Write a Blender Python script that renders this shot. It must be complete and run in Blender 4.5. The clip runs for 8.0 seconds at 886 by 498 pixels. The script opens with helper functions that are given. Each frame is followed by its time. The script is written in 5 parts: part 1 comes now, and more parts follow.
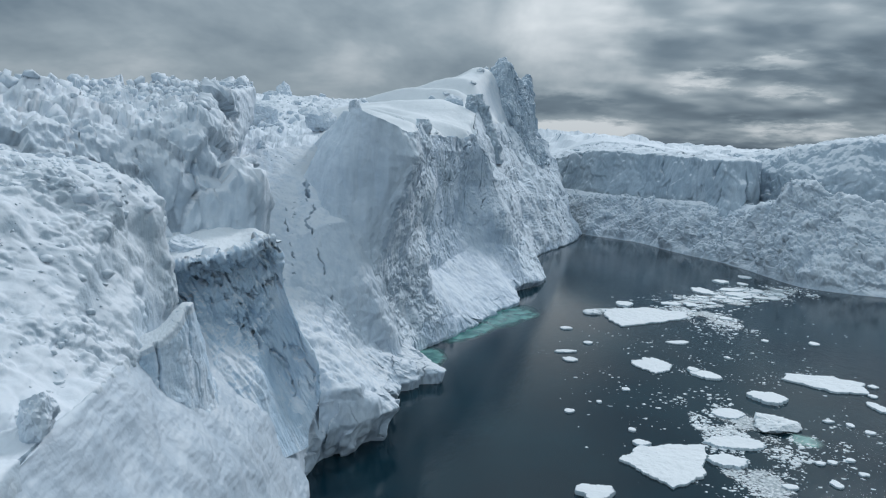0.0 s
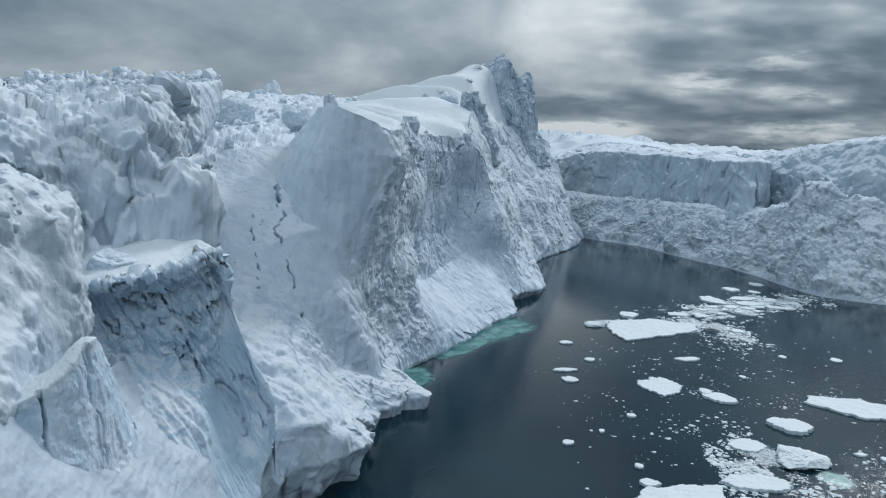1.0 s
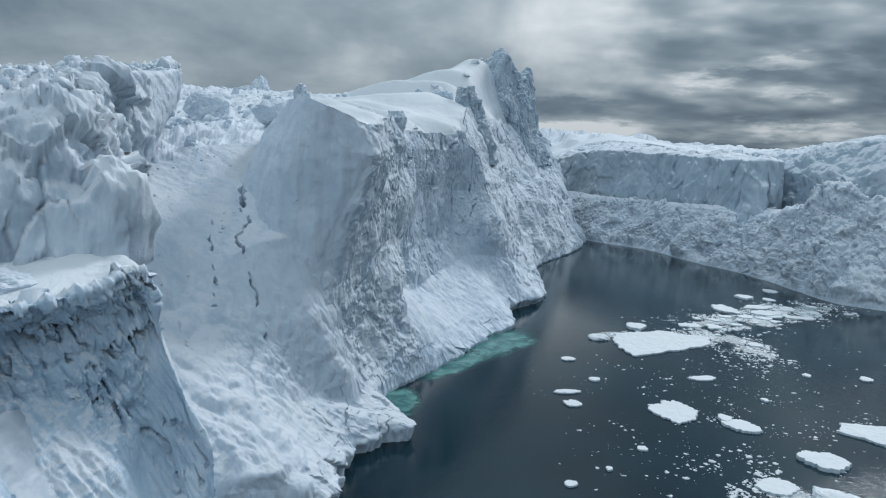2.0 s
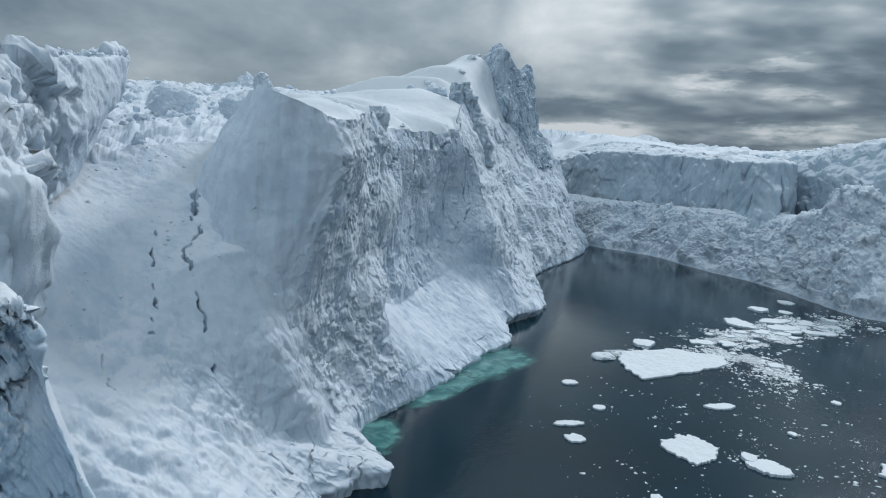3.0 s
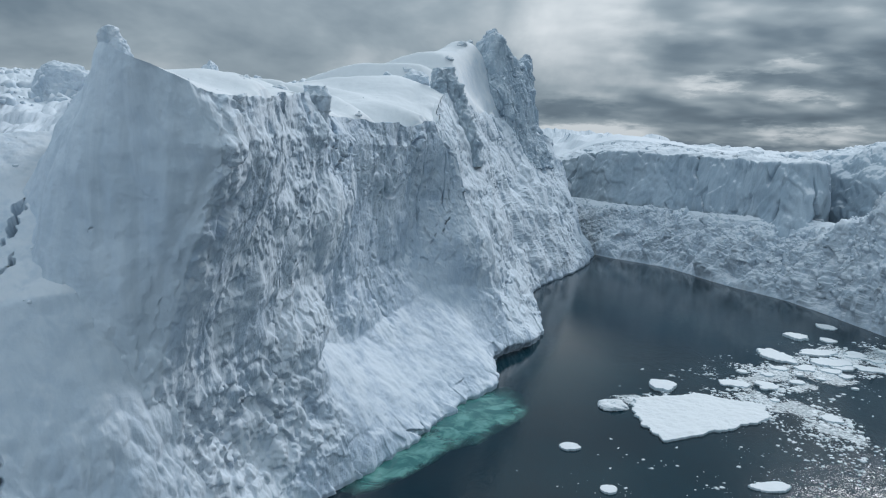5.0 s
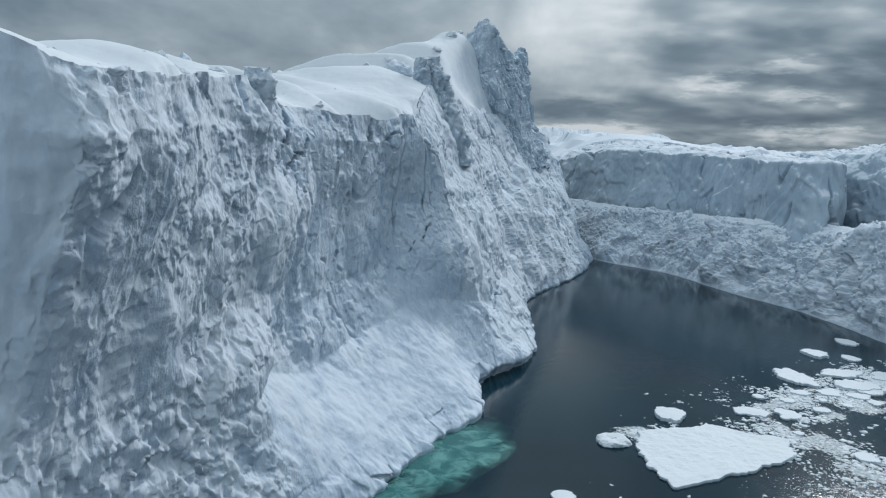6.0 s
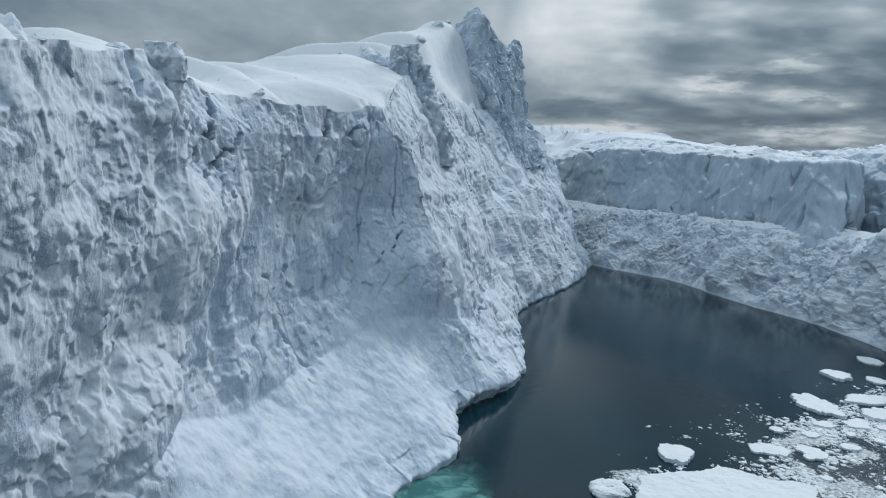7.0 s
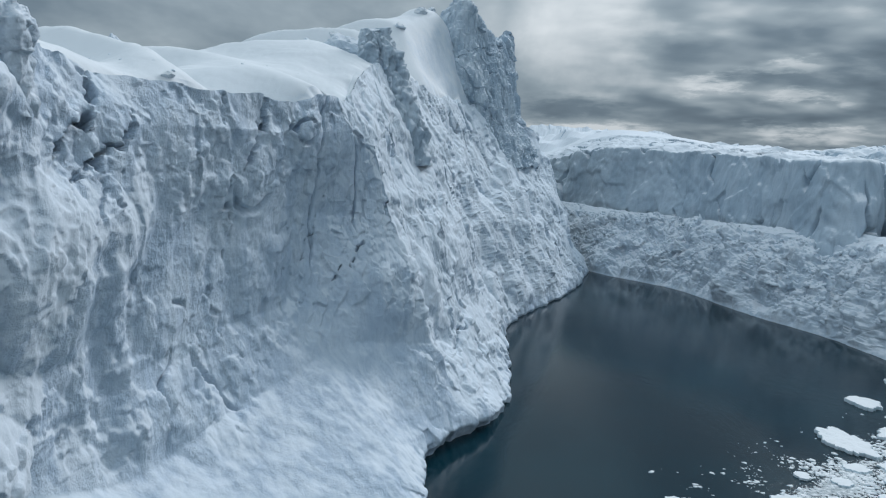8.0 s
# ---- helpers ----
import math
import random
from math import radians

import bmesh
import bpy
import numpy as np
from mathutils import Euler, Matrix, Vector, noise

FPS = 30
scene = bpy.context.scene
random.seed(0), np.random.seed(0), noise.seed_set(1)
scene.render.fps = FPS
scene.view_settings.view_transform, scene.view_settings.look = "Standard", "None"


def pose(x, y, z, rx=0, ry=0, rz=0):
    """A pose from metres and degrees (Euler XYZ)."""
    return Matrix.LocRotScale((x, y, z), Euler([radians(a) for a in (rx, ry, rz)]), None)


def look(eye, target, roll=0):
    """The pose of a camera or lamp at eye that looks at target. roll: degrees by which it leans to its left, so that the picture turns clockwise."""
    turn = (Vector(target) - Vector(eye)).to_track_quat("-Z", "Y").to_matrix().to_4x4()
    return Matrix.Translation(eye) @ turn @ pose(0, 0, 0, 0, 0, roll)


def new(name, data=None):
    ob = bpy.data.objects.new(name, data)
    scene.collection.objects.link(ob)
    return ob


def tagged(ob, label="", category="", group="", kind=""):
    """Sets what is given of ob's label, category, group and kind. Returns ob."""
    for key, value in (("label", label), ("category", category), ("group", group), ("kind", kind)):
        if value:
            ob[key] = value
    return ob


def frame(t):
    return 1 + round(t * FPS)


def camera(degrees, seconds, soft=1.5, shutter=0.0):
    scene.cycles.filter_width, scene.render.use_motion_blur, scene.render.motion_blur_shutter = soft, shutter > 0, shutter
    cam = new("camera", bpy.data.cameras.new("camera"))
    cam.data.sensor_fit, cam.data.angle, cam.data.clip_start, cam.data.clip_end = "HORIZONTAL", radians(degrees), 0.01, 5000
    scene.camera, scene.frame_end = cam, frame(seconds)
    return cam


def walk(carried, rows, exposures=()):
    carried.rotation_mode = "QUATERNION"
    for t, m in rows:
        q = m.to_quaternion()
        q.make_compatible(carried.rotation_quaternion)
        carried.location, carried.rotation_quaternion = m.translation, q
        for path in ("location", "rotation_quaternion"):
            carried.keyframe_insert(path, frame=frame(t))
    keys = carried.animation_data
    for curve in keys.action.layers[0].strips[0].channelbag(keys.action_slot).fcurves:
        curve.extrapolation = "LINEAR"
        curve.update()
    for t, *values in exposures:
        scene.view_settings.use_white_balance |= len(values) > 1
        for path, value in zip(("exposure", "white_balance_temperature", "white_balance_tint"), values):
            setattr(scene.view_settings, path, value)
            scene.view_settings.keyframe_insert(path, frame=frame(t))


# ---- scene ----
cam = camera(61.2, 8.0, 1.15)
PATH = [
    (0, (1.388, -0.189, 37.731), (1.383, 1.791, 37.451), 1.5),
    (0.5, (2.75, 5.68, 37.62), (2.74, 7.661, 37.341), 1.5),
    (1, (3.9, 11.74, 37.39), (3.887, 13.721, 37.114), 1.4),
    (1.5, (4.881, 17.987, 37.24), (4.866, 19.968, 36.965), 1.4),
    (1.7, (5.276, 20.565, 37.148), (5.258, 22.546, 36.871), 1.3),
    (3, (7.676, 37.674, 36.817), (7.656, 39.656, 36.543), 1.5),
    (3.5, (8.702, 44.322, 36.646), (8.679, 46.303, 36.374), 1.5),
    (4, (9.633, 51.197, 36.536), (9.609, 53.178, 36.263), 1.5),
    (4.5, (10.764, 58.049, 36.314), (10.738, 60.03, 36.041), 1.5),
    (4.7, (11.529, 60.869, 36.186), (11.495, 62.851, 35.915), 1.5),
    (6, (15.173, 79.223, 35.583), (15.142, 81.205, 35.312), 1.6),
    (6.5, (16.909, 86.169, 35.454), (16.876, 88.15, 35.182), 1.6),
    (7, (18.667, 93.368, 35.274), (18.632, 95.349, 35.003), 1.6),
    (7.5, (20.332, 100.669, 35.12), (20.296, 102.65, 34.848), 1.6),
    (8, (21.98, 108.075, 35.006), (21.946, 110.057, 34.734), 1.6),
]
walk(cam, [(t, look(eye, target, roll)) for t, eye, target, roll in PATH], [(0.0, -0.54, 5960, 10), (8.0, -0.54, 5960, 10)])


# ---- light ----
SUN_AZ, SUN_EL = 32.0, 33.0      # degrees right of straight ahead, and up
sun = new("sun", bpy.data.lights.new("sun", "SUN"))
sun.data.energy, sun.data.angle, sun.data.color = 2.4, radians(14), (1.0, 0.975, 0.94)
sun_way = Vector((math.sin(radians(SUN_AZ)) * math.cos(radians(SUN_EL)), math.cos(radians(SUN_AZ)) * math.cos(radians(SUN_EL)), math.sin(radians(SUN_EL))))
sun.matrix_world = look(sun_way * 500, (0, 0, 0))


class Graph:
    """Short hand for node trees."""

    def __init__(self, tree):
        self.tree = tree
        tree.nodes.clear()

    def add(self, kind, inputs=None, **props):
        node = self.tree.nodes.new(kind)
        for key, value in props.items():
            setattr(node, key, value)
        for key, value in (inputs or {}).items():
            if isinstance(value, bpy.types.NodeSocket):
                self.tree.links.new(value, node.inputs[key])
            else:
                node.inputs[key].default_value = value
        return node

    def maths(self, op, a, b=0.0, c=0.0, clamp=False):
        return self.add("ShaderNodeMath", {0: a, 1: b, 2: c}, operation=op, use_clamp=clamp).outputs[0]

    def noise(self, vector, scale, detail=4.0, rough=0.55, distort=0.0):
        return self.add("ShaderNodeTexNoise", {"Vector": vector, "Scale": scale, "Detail": detail, "Roughness": rough, "Distortion": distort}).outputs[0]

    def span(self, value, a, b, c=0.0, d=1.0, smooth=True):
        return self.add("ShaderNodeMapRange", {0: value, 1: a, 2: b, 3: c, 4: d}, interpolation_type="SMOOTHSTEP" if smooth else "LINEAR").outputs[0]

    def mix(self, factor, a, b, mode="MIX"):
        node = self.add("ShaderNodeMix", {0: factor}, data_type="RGBA", blend_type=mode)
        for socket, value in ((node.inputs[6], a), (node.inputs[7], b)):
            if isinstance(value, bpy.types.NodeSocket):
                self.tree.links.new(value, socket)
            else:
                socket.default_value = (*value, 1.0)
        return node.outputs[2]


def overcast_world():
    world = bpy.data.worlds.new("overcast")
    scene.world = world
    world.use_nodes = True
    g = Graph(world.node_tree)
    way = g.add("ShaderNodeTexCoord").outputs["Generated"]
    sky = g.add("ShaderNodeTexSky", sky_type="NISHITA", sun_disc=False, sun_elevation=radians(SUN_EL), sun_rotation=radians(SUN_AZ))
    split = g.add("ShaderNodeSeparateXYZ", {0: way})
    up = g.maths("MAXIMUM", split.outputs[2], 0.0)
    # the cloud deck seen in perspective, flattened towards the horizon
    rise = g.maths("ADD", up, 0.22)
    deck = g.add("ShaderNodeCombineXYZ", {0: g.maths("MULTIPLY", g.maths("DIVIDE", split.outputs[0], rise), 0.85), 1: g.maths("DIVIDE", split.outputs[1], rise), 2: 0.0}).outputs[0]
    right = g.span(split.outputs[0], 0.03, 0.36)
    big = g.noise(deck, 1.35, 3.0, 0.45, 0.0)
    small = g.noise(deck, 3.9, 2.5, 0.5, 0.1)
    streaks = g.maths("MULTIPLY_ADD", g.maths("SUBTRACT", g.maths("ADD", g.maths("MULTIPLY", big, 0.62), g.maths("MULTIPLY", small, 0.38)), 0.5), 1.25, 0.470)
    soft = g.noise(g.add("ShaderNodeVectorMath", {0: way, 1: (1.0, 1.0, 2.2)}, operation="MULTIPLY").outputs[0], 4.2, 5.0, 0.55, 0.2)
    cloud = g.add("ShaderNodeMix", {0: right, 2: g.maths("MULTIPLY_ADD", soft, 0.50, 0.285), 3: streaks}).outputs[0]
    # the thin place in the deck where the light comes through
    glow = g.add("ShaderNodeVectorMath", {0: way, 1: (0.160, 0.976, 0.148)}, operation="DOT_PRODUCT").outputs["Value"]
    ragged = g.maths("MULTIPLY", g.maths("SUBTRACT", g.noise(way, 22.0, 4.0, 0.55), 0.5), 0.004)
    cloud = g.maths("ADD", cloud, g.span(g.maths("ADD", glow, ragged), 0.9935, 1.0005, 0.0, 0.14))
    # low over the horizon a dark bank and under it a bright slit
    side = g.maths("DIVIDE", split.outputs[0], g.maths("MAXIMUM", split.outputs[1], 0.05))
    wave = g.maths("MULTIPLY", g.maths("SUBTRACT", g.noise(g.add("ShaderNodeVectorMath", {0: way, 1: (1.0, 1.0, 4.0)}, operation="MULTIPLY").outputs[0], 24.0, 4.0, 0.6), 0.5), 0.045)
    for up_at, half, side_at, reach, change in ((0.050, 0.016, 0.150, 0.10, -0.12), (0.175, 0.055, 0.280, 0.14, 0.08), (0.024, 0.013, 0.165, 0.13, 0.26), (0.085, 0.011, 0.335, 0.07, 0.16), (0.105, 0.009, 0.43, 0.06, 0.14), (0.070, 0.008, 0.45, 0.08, 0.13), (0.025, 0.010, 0.46, 0.14, 0.18), (0.135, 0.045, 0.50, 0.16, -0.10), (0.065, 0.045, 0.54, 0.12, -0.09), (0.007, 0.010, 0.30, 0.35, -0.08)):
        high = g.span(g.maths("ADD", g.maths("ABSOLUTE", g.maths("SUBTRACT", up, up_at)), wave), half * 1.5, 0.0)
        wide = g.span(g.maths("ADD", g.maths("ABSOLUTE", g.maths("SUBTRACT", side, side_at)), wave), reach, reach * 0.25)
        cloud = g.maths("ADD", cloud, g.maths("MULTIPLY", g.maths("MULTIPLY", high, wide), change))
    tone = g.add("ShaderNodeValToRGB", {0: cloud})
    ramp = tone.color_ramp
    ramp.elements[0].position, ramp.elements[0].color = 0.32, (0.148, 0.198, 0.237, 1)
    ramp.elements[1].position, ramp.elements[1].color = 0.70, (0.96, 0.985, 0.955, 1)
    for at, c in ((0.43, (0.238, 0.303, 0.345)), (0.54, (0.437, 0.508, 0.532))):
        e = ramp.elements.new(at)
        e.color = (*c, 1)
    # an overcast sky is about three times as bright overhead as at the horizon
    grade = g.maths("MULTIPLY_ADD", up, 1.65, 0.85)
    veil = g.add("ShaderNodeVectorMath", {0: tone.outputs[0], 1: g.add("ShaderNodeCombineXYZ", {0: grade, 1: grade, 2: grade}).outputs[0]}, operation="MULTIPLY").outputs[0]
    blue = g.mix(1.0, sky.outputs[0], (0.1, 0.1, 0.1), "MULTIPLY")
    colour = g.mix(0.99, blue, veil)
    out = g.add("ShaderNodeBackground", {0: colour, 1: 1.0})
    g.add("ShaderNodeOutputWorld", {0: out.outputs[0]})


overcast_world()


# ---- materials ----
def material(name):
    m = bpy.data.materials.new(name)
    m.use_nodes = True
    g = Graph(m.node_tree)
    return m, g


def finish(g, **inputs):
    shader = g.add("ShaderNodeBsdfPrincipled", {k.replace("_", " "): v for k, v in inputs.items()})
    g.add("ShaderNodeOutputMaterial", {0: shader.outputs[0]})
    return shader


def ice_material(name, ice, deep, snow, flat_from, flat_to, grit=0.0, relief=0.25, size=1.0, plaster=0.0, wind_sun=0.0):
    """Glacier ice with snow where it lies flat enough: ice and deep are the bare ice's two tones."""
    m, g = material(name)
    pos = g.add("ShaderNodeNewGeometry").outputs["Position"]
    normal = g.add("ShaderNodeNewGeometry").outputs["Normal"]
    up = g.add("ShaderNodeSeparateXYZ", {0: normal}).outputs[2]
    broad = g.noise(pos, 0.13 / size, 5.0, 0.6, 0.6)
    fine = g.noise(pos, 0.7 / size, 5.0, 0.55)
    grain = g.noise(pos, 6.0 / size, 4.0, 0.6)
    streak = g.noise(g.add("ShaderNodeVectorMath", {0: pos, 1: (0.9, 0.9, 0.16)}, operation="MULTIPLY").outputs[0], 0.55 / size, 6.0, 0.65, 0.8)
    bare = g.mix(g.span(g.maths("ADD", g.maths("MULTIPLY", broad, 0.5), g.maths("MULTIPLY", streak, 0.5)), 0.40, 0.62), deep, ice)
    lie = g.maths("ADD", up, g.maths("MULTIPLY", g.maths("SUBTRACT", g.maths("ADD", g.maths("MULTIPLY", fine, 0.6), g.maths("MULTIPLY", broad, 0.4)), 0.5), 0.9))
    if plaster:
        # wind-blown snow stuck to the wall in patches
        xyz = g.add("ShaderNodeSeparateXYZ", {0: pos}).outputs
        lean = g.span(xyz[1], 188.0, 200.0, -0.6, 0.55)
        slant = g.add("ShaderNodeCombineXYZ", {0: xyz[0], 1: g.maths("MULTIPLY_ADD", xyz[2], lean, xyz[1]), 2: g.maths("MULTIPLY", xyz[2], 0.25)}).outputs[0]
        lie = g.maths("ADD", lie, g.maths("MULTIPLY", g.maths("SUBTRACT", g.noise(slant, 0.24 / size, 5.0, 0.62, 0.8), 0.5), plaster * 2))
    if wind_sun:
        # driven snow, with the sunlit side painted in: whiter where the ice turns sunward
        sun_facing = g.add("ShaderNodeVectorMath", {0: normal, 1: (0.60, 0.80, 0.0)}, operation="DOT_PRODUCT").outputs["Value"]
        lie = g.maths("MULTIPLY_ADD", g.maths("SUBTRACT", sun_facing, 0.30), wind_sun, lie)
    if wind_sun:
        # cover set point by point, which also carries the hollow's painted shade
        lie = g.maths("ADD", lie, g.add("ShaderNodeAttribute", attribute_name="frost_shade").outputs["Fac"])
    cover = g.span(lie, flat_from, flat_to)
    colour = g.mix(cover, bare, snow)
    if grit:
        colour = g.mix(g.maths("MULTIPLY", g.span(g.noise(pos, 0.42 / size, 7.0, 0.72, 1.2), 0.56, 0.70), grit), colour, (0.42, 0.49, 0.56))
    height = g.maths("ADD", g.maths("MULTIPLY", fine, 0.8), g.maths("ADD", g.maths("MULTIPLY", grain, 0.22), g.maths("MULTIPLY", streak, 0.5)))
    bump = g.add("ShaderNodeBump", {"Strength": g.maths("MULTIPLY_ADD", cover, -0.55 * relief * 2, relief * 2, clamp=True), "Distance": 0.7 * size, "Height": height})
    rough = g.maths("MULTIPLY_ADD", cover, 0.3, 0.5)
    finish(g, Base_Color=colour, Roughness=rough, Normal=bump.outputs[0], IOR=1.31)
    return m


FACE_ICE = ice_material("face_ice", (0.66, 0.735, 0.815), (0.48, 0.575, 0.685), (0.725, 0.785, 0.85), 0.05, 0.55, 0.03, 0.30, plaster=0.5, wind_sun=0.55)
END_ICE = ice_material("end_wall_ice", (0.66, 0.73, 0.80), (0.54, 0.62, 0.70), (0.745, 0.785, 0.835), 0.45, 0.85, 0.0, 0.10, plaster=0.25)
TOWER_ICE = ice_material("tower_ice", (0.58, 0.66, 0.73), (0.38, 0.47, 0.56), (0.745, 0.785, 0.835), 0.42, 0.76, 0.12, 0.2, plaster=0.3)
SNOW = ice_material("snow_field", (0.72, 0.775, 0.83), (0.60, 0.675, 0.75), (0.77, 0.795, 0.82), 0.25, 0.62, 0.0, 0.10)
FIRN = ice_material("scoured_firn", (0.54, 0.605, 0.67), (0.45, 0.525, 0.60), (0.62, 0.665, 0.71), 0.55, 1.05, 0.0, 0.14, plaster=0.4)
BOWL_SNOW = ice_material("bowl_snow", (0.64, 0.705, 0.77), (0.52, 0.60, 0.685), (0.71, 0.745, 0.785), 0.50, 0.98, 0.0, 0.14, plaster=0.5)
HILL_SNOW = ice_material("wind_packed_snow", (0.62, 0.68, 0.73), (0.46, 0.54, 0.61), (0.715, 0.75, 0.795), 0.36, 0.76, 0.28, 0.20)
RUBBLE_ICE = ice_material("rubble_ice", (0.67, 0.735, 0.80), (0.52, 0.605, 0.69), (0.745, 0.785, 0.835), 0.38, 0.76, 0.14, 0.22, plaster=0.35)
SERAC_ICE = ice_material("serac_ice", (0.72, 0.80, 0.88), (0.52, 0.655, 0.785), (0.75, 0.795, 0.85), 0.40, 0.76, 0.0, 0.22, plaster=0.7)
CLIFF_ICE = ice_material("far_cliff_ice", (0.50, 0.585, 0.66), (0.38, 0.47, 0.555), (0.745, 0.785, 0.835), 0.42, 0.70, 0.08, 0.12, 1.6)
FLOE_SNOW = ice_material("floe_snow", (0.70, 0.77, 0.82), (0.55, 0.65, 0.71), (0.77, 0.79, 0.805), 0.3, 0.7, 0.16, 0.14)


def water_material():
    m, g = material("fjord_water")
    pos = g.add("ShaderNodeNewGeometry").outputs["Position"]
    swell = g.noise(g.add("ShaderNodeVectorMath", {0: pos, 1: (1.0, 0.55, 1.0)}, operation="MULTIPLY").outputs[0], 0.9, 3.0, 0.55, 0.4)
    ripple = g.noise(pos, 3.2, 3.0, 0.6)
    calm = g.span(g.noise(pos, 0.022, 3.0, 0.55, 0.8), 0.38, 0.66)
    height = g.maths("ADD", swell, g.maths("MULTIPLY", ripple, 0.5))
    bump = g.add("ShaderNodeBump", {"Strength": g.maths("MULTIPLY_ADD", calm, 0.10, 0.06), "Distance": 0.22, "Height": height})
    tint = g.mix(g.span(g.noise(pos, 0.03, 4.0, 0.6), 0.35, 0.65), (0.002, 0.014, 0.023), (0.003, 0.025, 0.037))
    finish(g, Base_Color=tint, Roughness=0.09, Normal=bump.outputs[0], IOR=1.33)
    return m


WATER = water_material()


def shoal_material():
    """Clear shallow water over pale ice, fading out into the deep."""
    m, g = material("drowned_ice")
    pos = g.add("ShaderNodeNewGeometry").outputs["Position"]
    edge = g.add("ShaderNodeAttribute", attribute_name="shoal").outputs["Fac"]
    cloudy = g.noise(pos, 0.35, 4.0, 0.6, 0.8)
    show = g.span(g.maths("ADD", edge, g.maths("MULTIPLY", g.maths("SUBTRACT", cloudy, 0.5), 0.6)), -0.05, 0.42, 0.0, 0.95)
    tint = g.mix(g.span(cloudy, 0.4, 0.68), (0.05, 0.17, 0.165), (0.17, 0.38, 0.34))
    bump = g.add("ShaderNodeBump", {"Strength": 0.2, "Distance": 0.15, "Height": g.noise(pos, 1.5, 3.0)})
    finish(g, Base_Color=tint, Roughness=0.18, Alpha=show, Normal=bump.outputs[0], IOR=1.33)
    return m


SHOAL = shoal_material()


def slush_material():
    m, g = material("slush_ice")
    pos = g.add("ShaderNodeNewGeometry").outputs["Position"]
    edge = g.add("ShaderNodeAttribute", attribute_name="shoal").outputs["Fac"]
    crumbs = g.noise(pos, 2.2, 5.0, 0.7)
    drift = g.noise(pos, 0.16, 3.0, 0.6, 0.6)
    mass = g.maths("ADD", g.maths("MULTIPLY", g.maths("SUBTRACT", crumbs, 0.5), 1.1), g.maths("ADD", g.maths("MULTIPLY", g.maths("SUBTRACT", drift, 0.5), 1.6), g.span(edge, 0.0, 0.5, -0.35, 0.08)))
    show = g.span(mass, 0.0, 0.16, 0.0, 0.85)
    tint = g.mix(g.span(crumbs, 0.42, 0.64), (0.30, 0.36, 0.39), (0.74, 0.78, 0.80))
    bump = g.add("ShaderNodeBump", {"Strength": 0.6, "Distance": 0.2, "Height": crumbs})
    finish(g, Base_Color=tint, Roughness=0.6, Alpha=show, Normal=bump.outputs[0])
    return m


SLUSH = slush_material()


# ---- shapes ----
ANGLES = np.random.RandomState(11).normal(size=(4096, 3))
ANGLES = (ANGLES / np.linalg.norm(ANGLES, axis=1)[:, None]).astype(np.float32)
AX, AY, AZ = (np.ascontiguousarray(ANGLES[:, k]) for k in range(3))
CHANCE = np.random.RandomState(13).rand(4096, 4).astype(np.float32)


def scramble(h):
    h = h ^ (h >> 13)
    h = h * np.uint32(1274126177)
    return (h ^ (h >> 16)) & np.uint32(4095)


def lattice(p, salt):
    """The cell of each point, its three hashed axes for the near and far corner, and the place within the cell."""
    p = np.asarray(p, np.float32)
    i = np.floor(p)
    f = p - i
    i = i.astype(np.int32).astype(np.uint32)
    keys = []
    for axis, prime in ((0, 374761393), (1, 668265263), (2, 2246822519)):
        near = i[:, axis] * np.uint32(prime)
        keys.append((near, near + np.uint32(prime)))
    return f, keys, np.uint32((salt * 3266489917) & 0xFFFFFFFF)


def perlin(p, salt=0):
    f, keys, extra = lattice(p, salt)
    x, y, z = f[:, 0], f[:, 1], f[:, 2]
    u, v, w = (t * t * t * (t * (t * 6 - 15) + 10) for t in (x, y, z))
    total = np.zeros(len(f), np.float32)
    for dx in (0, 1):
        wx = u if dx else 1 - u
        for dy in (0, 1):
            wy = wx * (v if dy else 1 - v)
            kxy = keys[0][dx] ^ keys[1][dy] ^ extra
            for dz in (0, 1):
                h = scramble(kxy ^ keys[2][dz])
                total += wy * (w if dz else 1 - w) * ((x - dx) * AX[h] + (y - dy) * AY[h] + (z - dz) * AZ[h])
    return total * 1.6


def fbm(p, octaves=5, gain=0.5, salt=0, ridged=False):
    total, amp, norm = 0.0, 1.0, 0.0
    for k in range(octaves):
        n = perlin(p * 2.03 ** k + 17.3 * k, salt + k)
        total = total + amp * ((1 - 2 * np.abs(n)) if ridged else n)
        norm += amp
        amp *= gain
    return total / norm


def facets(p, salt=0, tilt=0.9):
    """Broken-ice relief: each cell of a scattered pattern is one tilted plane of its own height."""
    f, keys, extra = lattice(np.asarray(p) - 0.5, salt)
    best = np.full(len(f), 9.0, np.float32)
    value = np.zeros(len(f), np.float32)
    for dx in (0, 1):
        for dy in (0, 1):
            kxy = keys[0][dx] ^ keys[1][dy] ^ extra
            for dz in (0, 1):
                h = scramble(kxy ^ keys[2][dz])
                c = CHANCE[h]
                x = f[:, 0] - dx - (c[:, 0] - 0.5) * 0.8
                y = f[:, 1] - dy - (c[:, 1] - 0.5) * 0.8
                z = f[:, 2] - dz - (c[:, 2] - 0.5) * 0.8
                d = x * x + y * y + z * z
                near = d < best
                value = np.where(near, (x * AX[h] + y * AY[h] + z * AZ[h]) * tilt + c[:, 3] - 0.5, value)
                best = np.where(near, d, best)
    return value


